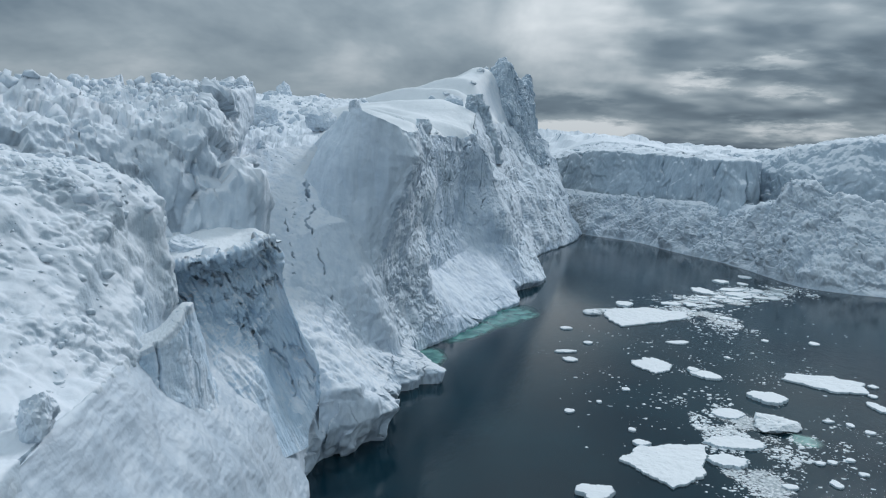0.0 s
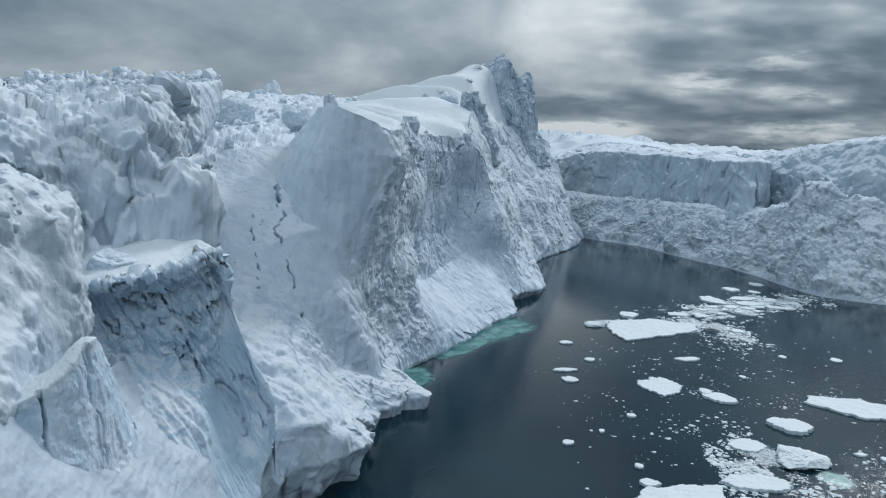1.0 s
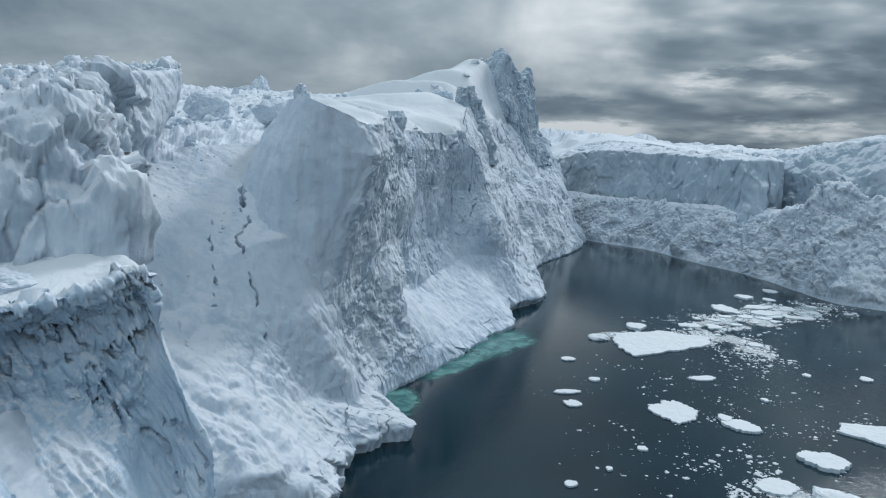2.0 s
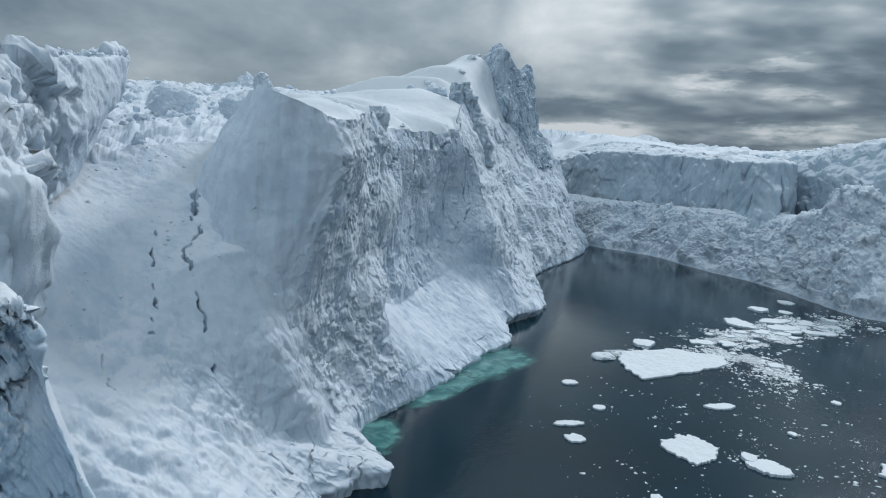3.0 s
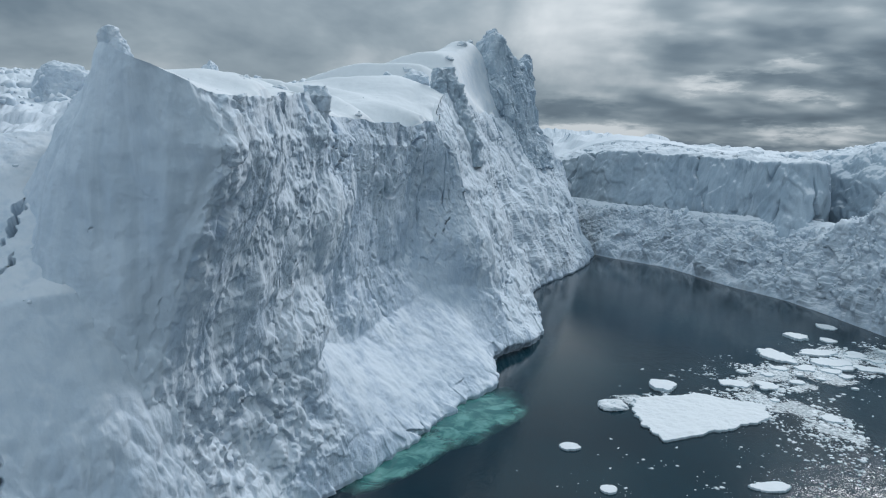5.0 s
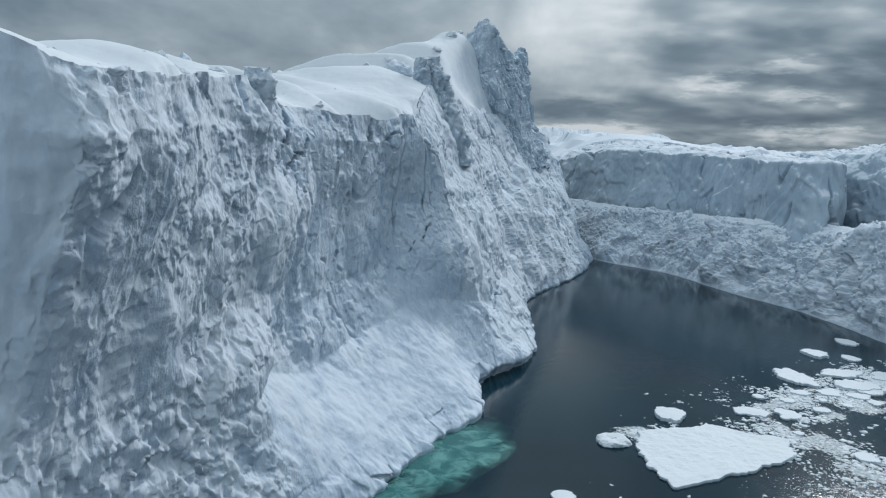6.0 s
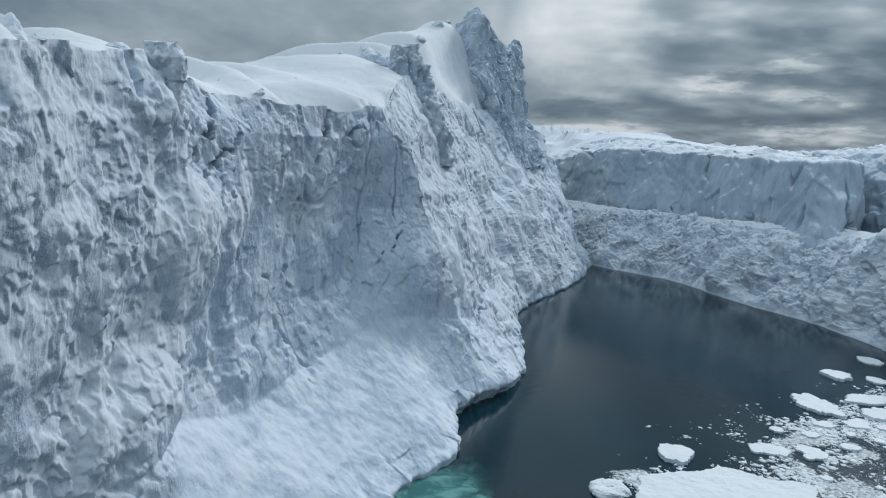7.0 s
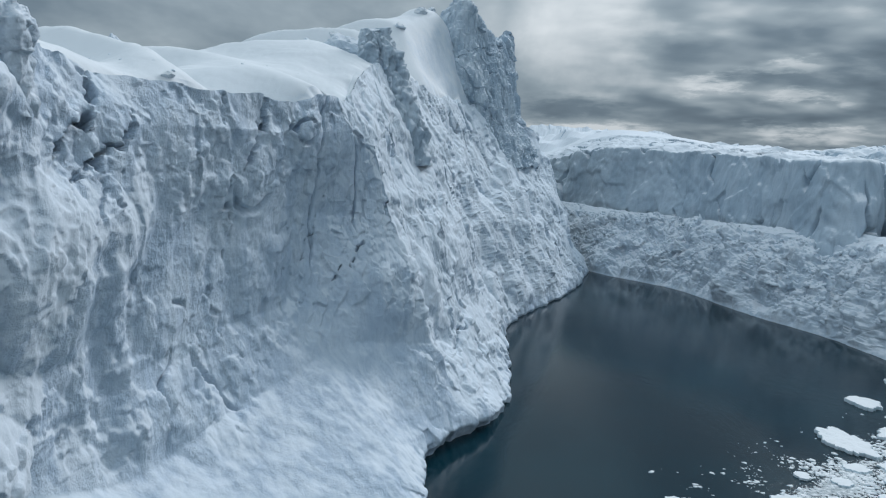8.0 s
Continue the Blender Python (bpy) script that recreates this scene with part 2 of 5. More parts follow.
def smooth_line(points, n, sharp=False):
    """A curve of n points through control points (Catmull-Rom)."""
    p = np.array(points, float)
    t = np.linspace(0, len(p) - 1, n)
    i = np.minimum(t.astype(int), len(p) - 2)
    f = (t - i)[:, None]
    if sharp:
        return p[i] * (1 - f) + p[i + 1] * f
    q = np.vstack([2 * p[0] - p[1], p, 2 * p[-1] - p[-2]])
    a, b, c, d = q[i], q[i + 1], q[i + 2], q[i + 3]
    return 0.5 * (2 * b + (c - a) * f + (2 * a - 5 * b + 4 * c - d) * f ** 2 + (3 * b - a - 3 * c + d) * f ** 3)


def loft(curves, nu, nv, soft=False):
    """A grid nv x nu stretched over control curves, each from start to end, listed from foot to top."""
    lines = np.stack([smooth_line(c, nu) for c in curves])          # k, nu, 3
    k = len(curves)
    width = np.array([np.linalg.norm(lines[j + 1] - lines[j], axis=1).mean() for j in range(k - 1)])
    marks = np.concatenate([[0], np.cumsum(width)]) / width.sum()
    v = np.linspace(0, 1, nv)
    out = np.empty((nv, nu, 3), np.float32)
    for j in range(nv):
        i = min(np.searchsorted(marks, v[j], side="right") - 1, k - 2)
        f = (v[j] - marks[i]) / (marks[i + 1] - marks[i])
        if soft:
            a, b, c, d = lines[max(i - 1, 0)], lines[i], lines[i + 1], lines[min(i + 2, k - 1)]
            out[j] = 0.5 * (2 * b + (c - a) * f + (2 * a - 5 * b + 4 * c - d) * f ** 2 + (3 * b - a - 3 * c + d) * f ** 3)
        else:
            out[j] = lines[i] * (1 - f) + lines[i + 1] * f
    return out


def normals(grid):
    du = np.gradient(grid, axis=1)
    dv = np.gradient(grid, axis=0)
    n = np.cross(du, dv)
    return n / np.maximum(np.linalg.norm(n, axis=2), 1e-9)[..., None]


def blur(grid, times):
    grid = np.asarray(grid, np.float32)
    for _ in range(times):
        g = np.pad(grid, ((1, 1), (1, 1), (0, 0)), mode="edge")
        grid = (g[:-2, 1:-1] + g[2:, 1:-1] + g[1:-1, :-2] + g[1:-1, 2:] + 2 * grid) / 6
    return grid


def grid_mesh(name, grid, closed=False, smooth=False):
    nv, nu, _ = grid.shape
    mesh = bpy.data.meshes.new(name)
    idx = np.arange(nv * nu).reshape(nv, nu)
    if closed:
        right = np.roll(idx, -1, axis=1)
        a, b, c, d = idx[:-1], right[:-1], right[1:], idx[1:]
    else:
        a, b, c, d = idx[:-1, :-1], idx[:-1, 1:], idx[1:, 1:], idx[1:, :-1]
    faces = np.stack([a, b, c, d], axis=-1).reshape(-1, 4)
    mesh.vertices.add(nv * nu)
    mesh.vertices.foreach_set("co", grid.reshape(-1).astype(np.float32))
    mesh.loops.add(len(faces) * 4)
    mesh.loops.foreach_set("vertex_index", faces.reshape(-1).astype(np.int32))
    mesh.polygons.add(len(faces))
    mesh.polygons.foreach_set("loop_start", np.arange(0, len(faces) * 4, 4, dtype=np.int32))
    mesh.polygons.foreach_set("use_smooth", np.full(len(faces), smooth))
    mesh.update(calc_edges=True)
    return mesh


def part(name, mesh, mat, parent=None, label=""):
    ob = new(name, mesh)
    mesh.materials.append(mat)
    if parent:
        ob.parent = parent
    if label:
        ob["label"] = label
    return ob


def thing(name, at, label, category, group="", kind=""):
    ob = new(name)
    ob.location = at
    return tagged(ob, label, category, group, kind)


def billow(p, octaves=4, gain=0.5, salt=0):
    """Rounded knobs with sharp creases between them, about -0.5 to 0.5."""
    total, amp, norm = 0.0, 1.0, 0.0
    for k in range(octaves):
        total = total + amp * np.abs(perlin(p * 2.07 ** k + 9.1 * k, salt + k))
        norm += amp
        amp *= gain
    return total / norm * 2.2 - 0.5


def fissures(p, size, salt, lean=0.18, width=0.16, rare=0.10):
    """Depth 0 to 1 of scattered narrow cracks, width in metres, that run mostly up and down."""
    q = p * np.array((1.0, 1.0, lean)) / size + 0.12 * np.stack([perlin(p / size * 2.0, salt + 5), perlin(p / size * 2.0 + 19.1, salt + 6), np.zeros(len(p))], 1)
    a = perlin(q, salt)
    e = 0.02
    gx = (perlin(q + (e, 0, 0), salt) - a) / e
    gy = (perlin(q + (0, e, 0), salt) - a) / e
    away = np.abs(a) / np.maximum(np.hypot(gx, gy), 0.6) * size
    where = np.clip((perlin(p / size * 0.7, salt + 9) - rare) * 6, 0, 1)
    return np.clip(1.5 - away / (width * (0.3 + where)), 0, 1) * where


def worn(grid, amount, size, salt=0, lump=0.5, knob=0.5, chip=0.3, flute=0.0, crack=0.0, crack_size=6.0, keep=None, stretch=0.8, sweep=(0.0, 0.0)):
    """Weathered ice on a grid, along the surface's normal: broad lumps, knobs, broken chips, upright flutes and cracks."""
    n = normals(blur(grid, 6))
    p = np.asarray(grid, np.float32).reshape(-1, 3)
    q = p * np.array((1.0, 1.0, stretch), np.float32)
    q = q + np.float32(size * 0.28) * np.stack([perlin(q / size * 0.8, salt + 11), perlin(q / size * 0.8 + 31.7, salt + 12), perlin(q / size * 0.8 + 57.1, salt + 13)], 1)
    d = np.zeros(len(p), np.float32)
    if lump:
        d = d + lump * fbm(q / size, 3, 0.5, salt)
    if knob:
        d = d + knob * billow(q / size * 1.6, 4, 0.42, salt + 20)
    if chip:
        a = facets(q / size * 1.9, salt + 40)
        b = facets(q / size * 5.2, salt + 50)
        d = d + chip * (a * 0.8 + b * 0.2)
    if flute:
        r = p.copy()
        r[:, 0] += sweep[0] * p[:, 2]
        r[:, 1] += sweep[1] * p[:, 2]
        d = d + flute * (fbm(r * np.array((1.0, 1.0, 0.10), np.float32) / size * 1.9, 4, 0.55, salt + 60, True) - 0.3)
    d = d * amount
    if crack:
        d = d - crack * fissures(p, crack_size, salt + 70)
    d = d.reshape(grid.shape[:2])
    if keep is not None:
        d = d * keep
    return (grid + n * d[..., None]).astype(np.float32)


def child(name, grid, mat, parent, label="", closed=False, smooth=True):
    ob = part(name, grid_mesh(name, grid, closed, smooth), mat, parent, label)
    ob.matrix_parent_inverse = Matrix.Translation(parent.location).inverted()
    return ob


def lowered(curve, depth=1.5, dx=0.0):
    return [(x + dx, y, -depth) for x, y, z in curve]


def chunk_shapes(count, seed):
    """A stock of angular lumps of broken ice, about 1 across."""
    rng = np.random.RandomState(seed)
    stock = []
    for _ in range(count):
        bm = bmesh.new()
        pts = rng.normal(size=(13, 3))
        pts /= np.linalg.norm(pts, axis=1)[:, None] ** 0.8
        pts *= np.array((0.5, 0.42, 0.38)) * rng.uniform(0.8, 1.25, 3)
        verts = [bm.verts.new(q) for q in pts]
        hull = bmesh.ops.convex_hull(bm, input=verts)
        bmesh.ops.delete(bm, geom=[g for g in hull["geom_interior"] if isinstance(g, bmesh.types.BMVert)], context="VERTS")
        bmesh.ops.triangulate(bm, faces=bm.faces[:])
        bm.verts.index_update()
        stock.append((np.array([q.co[:] for q in bm.verts]), np.array([[q.index for q in f.verts] for f in bm.faces])))
        bm.free()
    return stock


CHUNKS = chunk_shapes(24, 5)


def turned(rng, flat=1.0):
    q = rng.normal(size=4)
    q[1:3] *= flat
    q /= np.linalg.norm(q)
    w, x, y, z = q
    return np.array([[1 - 2 * (y * y + z * z), 2 * (x * y - z * w), 2 * (x * z + y * w)], [2 * (x * y + z * w), 1 - 2 * (x * x + z * z), 2 * (y * z - x * w)], [2 * (x * z - y * w), 2 * (y * z + x * w), 1 - 2 * (x * x + y * y)]])


def tri_mesh(name, verts, faces):
    mesh = bpy.data.meshes.new(name)
    mesh.vertices.add(len(verts))
    mesh.vertices.foreach_set("co", np.asarray(verts, np.float32).reshape(-1))
    mesh.loops.add(len(faces) * 3)
    mesh.loops.foreach_set("vertex_index", np.asarray(faces, np.int32).reshape(-1))
    mesh.polygons.add(len(faces))
    mesh.polygons.foreach_set("loop_start", np.arange(0, len(faces) * 3, 3, dtype=np.int32))
    mesh.update(calc_edges=True)
    return mesh


def rubble_mesh(name, places, sizes, seed, flat=1.0, squash=1.0, sink=0.1):
    """Many lumps of ice joined into one mesh."""
    rng = np.random.RandomState(seed)
    vs, fs, base = [], [], 0
    for at, s in zip(places, sizes):
        v, f = CHUNKS[rng.randint(len(CHUNKS))]
        w = (v * s) @ turned(rng, flat).T
        w[:, 2] *= squash
        vs.append(w + at + (0, 0, s * 0.2 * squash - s * sink))
        fs.append(f + base)
        base += len(v)
    return tri_mesh(name, np.concatenate(vs), np.concatenate(fs))


def strewn(grid, count, low, high, seed, clump=8.0, rows=(0.0, 1.0), cols=(0.0, 1.0), steep=0.15, bias=0.0):
    """Places on a grid for lumps of ice, in clumps, and their sizes: many small, few large."""
    rng = np.random.RandomState(seed)
    nv, nu, _ = grid.shape
    n = normals(blur(grid, 2))
    j = (rng.uniform(*rows, count * 6) * (nv - 1)).astype(int)
    i = (rng.uniform(*cols, count * 6) * (nu - 1)).astype(int)
    p = grid[j, i]
    want = fbm(p / clump, 2, 0.5, seed) + bias > rng.uniform(-0.25, 0.35, len(p))
    want &= np.abs(n[j, i][:, 2]) > steep
    p = p[want][:count]
    return p, low * (high / low) ** (rng.rand(len(p)) ** 2.6)


def lone_block(at, size, label, seed, stretch=(1.0, 1.0, 1.0), spin=0.0, detail=3, mat=None, name="ice_block", tip=0.0):
    """One lump of ice: a weathered angular boulder. tip draws it up to a point."""
    bm = bmesh.new()
    bmesh.ops.create_icosphere(bm, subdivisions=detail + 1, radius=0.5)
    co = np.array([q.co[:] for q in bm.verts])
    # flatten against a few random planes for an angular body
    rng = np.random.RandomState(seed)
    for _ in range(9):
        a = rng.normal(size=3)
        a /= np.linalg.norm(a)
        k = rng.uniform(0.26, 0.4)
        over = np.maximum(co @ a - k, 0)
        co -= over[:, None] * a
    if tip:
        co[:, :2] *= (1 - tip * np.clip(co[:, 2:] + 0.3, 0, 1))
    co = co * (np.array(stretch) * size)
    r = np.linalg.norm(co, axis=1)[:, None] + 1e-6
    co = co + co / r * ((billow(co / size * 2.6 + seed, 4, 0.55, seed) * 0.10 + fbm(co / size * 7 + seed, 3, 0.5, seed) * 0.05) * size)[:, None]
    for q, w in zip(bm.verts, co):
        q.co = w
    mesh = bpy.data.meshes.new(name)
    bm.to_mesh(mesh)
    bm.free()
    ob = part(name, mesh, mat or RUBBLE_ICE)
    low = co[:, 2].min()
    ob.matrix_world = pose(at[0], at[1], at[2] - low * 0.75, 0, 0, spin)
    tagged(ob, label, "ice block", "loose ice blocks")
    return ob


# ---- water ----
def sheet_of_water():
    xs = np.concatenate([[-4500], np.linspace(-150, 350, 60), [4500]])
    ys = np.concatenate([[-2000], np.linspace(-100, 500, 60), [4800]])
    gx, gy = np.meshgrid(xs, ys)
    ob = part("water", grid_mesh("water", np.stack([gx, gy, 0 * gx], -1), smooth=True), WATER)
    tagged(ob, "dark slate-blue fjord water, lightly rippled", "water", kind="structure")


sheet_of_water()

# ---- the large iceberg along the water ----
# from the back of the end wall (four stations) round the near corner to the far end; metres
FOOT = [(-24, 124.6, 22), (-19, 118, 15), (-13.6, 116.8, 9), (-9.0, 114, 2), (-3.7, 125, 0), (-3.0, 132, 0), (2.8, 142, 0), (6.8, 150, 0), (11.0, 160, 0), (15.0, 168, 0), (19.6, 176.8, 0), (18.4, 187, 0), (22.4, 194.6, 0), (29.3, 206, 0), (31.0, 228, 0), (33.4, 256, 0), (50.5, 291, 0), (60.5, 324, 0)]
LIP = [(-23.8, 124.6, 25), (-18.8, 118, 18), (-13.6, 116.8, 12), (-9.2, 115, 6), (-3.6, 125, 0.5), (-2.9, 132, 0.5), (2.9, 142, 0.5), (6.9, 150, 0.5), (11.1, 160, 0.5), (15.2, 168, 0.6), (20.0, 177, 1.0), (19.4, 186, 1.8), (23.6, 194, 1.9), (29.5, 206, 0.9), (31.2, 228, 0.5), (33.6, 256, 0.5), (50.7, 291, 0.5), (60.7, 324, 0.5)]
APRON = [(-23.2, 124.8, 29), (-18.4, 118, 23), (-13.6, 116.8, 18), (-9.4, 117.5, 12), (-8.0, 126, 10.5), (-6.0, 133, 11.8), (-3.3, 141, 12.5), (-3.3, 149.3, 13), (-0.6, 159.5, 10.5), (1.8, 170.6, 10.8), (6.5, 180.5, 12), (10.2, 188.5, 13), (16.6, 195.8, 11.5), (20.6, 207, 9.5), (23.4, 221, 12.5), (28.5, 256, 13), (47, 291, 9), (56, 323, 7)]
SKIRT = [(-22.3, 125, 31.5), (-18.0, 118.0, 27), (-13.6, 116.8, 24.6), (-9.0, 119.6, 20.5), (-7.6, 126, 18.5), (-5.5, 133, 19.5), (-4.0, 140.5, 19.5), (-3.4, 149, 19.5), (-2.3, 160.5, 17.5), (-0.3, 172.2, 18), (4.0, 183.4, 18.2), (8.4, 189.6, 20.5), (15.2, 195.6, 17.5), (18.2, 207.5, 18.5), (21.6, 221, 19.5), (27.4, 257, 20), (43.5, 291, 17), (52.5, 321.5, 16)]
FACE = [(-20.8, 126, 35), (-17.3, 119.3, 33), (-12.0, 117.6, 29), (-5.9, 118.3, 29.6), (-5.4, 126.6, 27.2), (-4.6, 133.4, 28), (-4.2, 140.6, 28.2), (-2.9, 149, 27.8), (-1.8, 159.4, 28), (0.5, 173, 27.5), (4.2, 184.4, 28.2), (7.2, 192.6, 27), (12.4, 195.8, 27.2), (15.6, 208, 26), (18.6, 226, 28), (24, 258, 27), (38, 290, 26), (49, 320, 26)]
BROW = [(-19, 127.5, 39), (-15, 120.3, 38.5), (-9.6, 117.2, 37.2), (-3.5, 117.5, 35.4), (-3.0, 123.4, 36.2), (-3.1, 131, 36.6), (-3.6, 140, 36.4), (-2.8, 149, 36.8), (-2.6, 159.3, 36), (1.9, 170.6, 36), (5.1, 181.8, 36), (8.0, 190.4, 36), (10.9, 196, 36.4), (10.8, 210, 40.4), (12.8, 227, 43), (18.6, 257, 40.5), (27, 281, 40), (45, 319.5, 36)]
RIM = [(-17, 129, 42), (-13.0, 119.8, 42.8), (-9.3, 116.8, 41.4), (-5.3, 118.0, 40.0), (-3.9, 122.6, 40.0), (-3.6, 131, 40.2), (-4.3, 140, 40.7), (-4.2, 149, 41.0), (-4.2, 159.3, 39.8), (1, 170.4, 39.2), (4.3, 181, 39.4), (7.5, 190, 40.0), (9, 196, 40.3), (8.6, 211, 44.5), (10.8, 226, 47.5), (16.6, 255, 45), (23, 278, 45), (43.5, 319, 39.6)]
CAP = [(-12.6, 120.5, 41.9), (-11.8, 127, 41.7), (-11.2, 134, 41.9), (-11, 142, 42.3), (-11, 150, 42.7), (-11, 160, 42.6), (-8.6, 170.4, 42.6), (-5.6, 181, 42.8), (-3.2, 190.4, 43), (-2, 198.5, 43.2), (-4, 214, 48.4), (-1, 228, 51.0), (8, 264, 59.3), (17, 287, 64.5), (34, 322, 44)]
BACK = [(-16, 124, 40), (-18, 134, 40), (-19, 143, 41.2), (-20, 152, 42.6), (-21, 161, 43.6), (-21.5, 168, 44), (-22, 176, 44.8), (-22, 188, 46), (-21.2, 197, 46.2), (-20, 207, 46.4), (-19, 224, 48.5), (-17, 248, 53), (-5, 276, 59), (8, 300, 60), (28, 335, 40)]
FAR = [(-19, 128, 34), (-24, 140, 34), (-28, 150, 36), (-30, 158, 37.5), (-31, 166, 39), (-32.5, 174, 40), (-35, 186, 42), (-35.6, 194, 43), (-36, 202, 44), (-36, 222, 46), (-36, 242, 48), (-34, 265, 50), (-26, 300, 48), (-10, 330, 42), (15, 360, 25)]

berg = thing("iceberg", (10, 190, 0), "huge grey-white iceberg with a sheer fluted face", "iceberg")



def ragged_foot(grid):
    """The water's edge in small steps and bays."""
    q = grid.reshape(-1, 3) * (1.0, 1.0, 0.3)
    low = np.clip((4.0 - grid[..., 2]) / 4.0, 0, 1) ** 0.5
    d = (facets(q / 4.0, 213) * 0.9 + fbm(q / 2.2, 3, 0.6, 214)).reshape(low.shape)
    out = grid.copy()
    out[..., 0] += d * low * 0.6
    out[..., 1] -= d * low * 0.3
    return out


def swell(grid, at, half, push, power=1.0):
    """Push a rounded patch of a grid out or in: at and half are the patch's middle and half sizes."""
    far = np.sqrt((((grid - np.array(at, np.float32)) / np.array(half, np.float32)) ** 2).sum(-1))
    return grid + (np.clip(1 - far, 0, 1) ** power * (2 - np.clip(1 - far, 0, 1) ** power))[..., None] * np.array(push, np.float32)


def cleft(grid, line, width, depth, salt, rag=0.45, n=None):
    """Cut a jagged dark crack into a wall along a line in space, tapering to both ends."""
    flat = grid.reshape(-1, 3)
    some = flat[::5]
    pts = smooth_line(line, 4 * len(line) - 3, True)
    pts = np.array([some[np.argmin(((some - q) ** 2).sum(1))] for q in pts], np.float32)
    pts = pts[np.concatenate([[True], np.linalg.norm(np.diff(pts, axis=0), axis=1) > 1e-3])]
    near = np.where((np.abs(flat - pts.mean(0)) < np.ptp(pts, 0) / 2 + 2.5).all(1))[0]
    p = flat[near]
    p = p + np.float32(rag) * np.stack([perlin(p / 1.6, salt), perlin(p / 1.6 + 33.3, salt + 1), perlin(p / 1.1 + 71.3, salt + 2)], 1)
    p = p + np.float32(rag * 0.35) * np.stack([perlin(p / 0.5, salt + 4), perlin(p / 0.5 + 33.3, salt + 5), perlin(p / 0.4 + 71.3, salt + 6)], 1)
    best, where = np.full(len(p), 1e9), np.zeros(len(p))
    for k, (a, b) in enumerate(zip(pts[:-1], pts[1:])):
        ab = b - a
        f = np.clip(((p - a) @ ab) / (ab @ ab), 0, 1)
        d = np.linalg.norm(p - a - f[:, None] * ab, axis=1)
        where = np.where(d < best, (k + f) / (len(pts) - 1), where)
        best = np.minimum(best, d)
    wide = width * np.clip(np.sin(np.pi * np.clip(where, 0.04, 0.96)) * 2.4, 0.3, 1) * (0.7 + 0.6 * perlin(p / 0.9, salt + 3))
    cut = np.clip(1.6 - best / np.maximum(wide, 0.02), 0, 1) * depth
    push = np.zeros(len(flat), np.float32)
    push[near] = cut
    n = normals(blur(grid, 6)) if n is None else n
    return (grid - n * push.reshape(grid.shape[:2])[..., None]).astype(np.float32)


NV, NU = 360, 1360
BEND = 3.0 / 17                                                        # where the near corner lies along the wall
face = blur(loft([[(x, y, min(z, 22) - 3) for x, y, z in FOOT], FOOT, LIP, APRON, SKIRT, FACE, BROW, RIM], NU, NV), 3)
# the snow-loaded shoulder below the gash, the hollow under the near corner
face = swell(face, (-2.0, 153.5, 27.0), (8, 8.5, 6.5), (1.5, -0.5, 0.0))
face = swell(face, (-3.0, 143, 15.0), (8, 7, 6), (1.2, -0.4, 0.0))
crest = np.exp(-np.abs(face[..., 1] - 196.6 - 0.05 * (24 - face[..., 2])) / 2.6) * np.clip((face[..., 2] - 5) / 6, 0, 1) * np.clip((40 - face[..., 2]) / 5, 0, 1)
face[..., 0] += 1.7 * crest
face[..., 1] -= 0.5 * crest
rise = face[..., 2]
along = face[..., 1]
u = np.linspace(0, 1, NU)[None]
p = face.reshape(-1, 3)


def field_of(q, octaves, salt, ridged=False):
    return fbm(np.asarray(q, np.float32), octaves, 0.5, salt, ridged).reshape(rise.shape)


smooth_end = np.clip((BEND - 0.002 - u) / 0.012 + 0.5 * perlin(p / 4.0, 91).reshape(rise.shape), 0, 1)
smooth_end = smooth_end * np.clip((rise - 20) / 6 + 0.6 * perlin(p / 5.0, 92).reshape(rise.shape), 0.35, 1)
bare = np.clip((rise - 9.5 - 1.5 * np.sin(along / 7.0) - 5.0 * field_of(p / 7.0, 3, 96)) / 5.5, 0.0, 1)      # 0 on the snowy apron, 1 on the wall
bare = np.maximum(bare, np.clip((along - 190) / 10, 0, 0.9) * np.clip(rise / 4, 0, 1))
crumbled = np.clip((146 - along) / 8, 0, 1) * np.clip((rise - 1) / 5, 0, 1) * np.clip((19 - rise) / 6, 0, 1)
bare = np.maximum(bare, crumbled * 0.9) * (1 - 0.9 * smooth_end)
beyond = np.clip((along - 188) / 10, 0, 1)                             # past the ridge the ribs lean the other way
recess = np.clip((along - 161) / 5, 0, 1) * np.clip((196 - along) / 5, 0, 1)
knobby = np.clip((rise - 27 - 3 * field_of(p / 6.0, 2, 98)) / 5, 0, 1) * np.clip((164 - along) / 6, 0, 1) * (1 - smooth_end)
# ribs lean down towards the near end before the ridge, towards the far end beyond it
lean = (-0.32 + 0.74 * beyond).reshape(-1).astype(np.float32)


def warped(q, size, amount, salt):
    return q + np.float32(amount) * np.stack([perlin(q / size, salt), perlin(q / size + 31.7, salt + 1), perlin(q / size + 57.1, salt + 2)], 1)


def ribbed(q, size, octaves, salt, squeeze=0.45, sharp=0.45):
    """Weathered ribs and hollows: ridged and plain noise, warped so that no rib runs straight."""
    w = q * np.array((1.0, 1.0, squeeze), np.float32)
    w[:, 1] += lean * (q[:, 2] - 22) * (1 - squeeze)
    w = warped(w, size * 0.7, size * 0.30, salt + 50)
    return (1 - sharp) * field_of(w / size, octaves, salt) + sharp * (field_of(w / size, octaves, salt + 20, True) - 0.35)


def patchy(size, salt, low=0.15):
    """Weathering comes in patches: smooth here, rough there."""
    return np.clip(0.5 + 1.6 * field_of(warped(p, size, size * 0.4, salt) / size, 2, salt), low, 1.25)


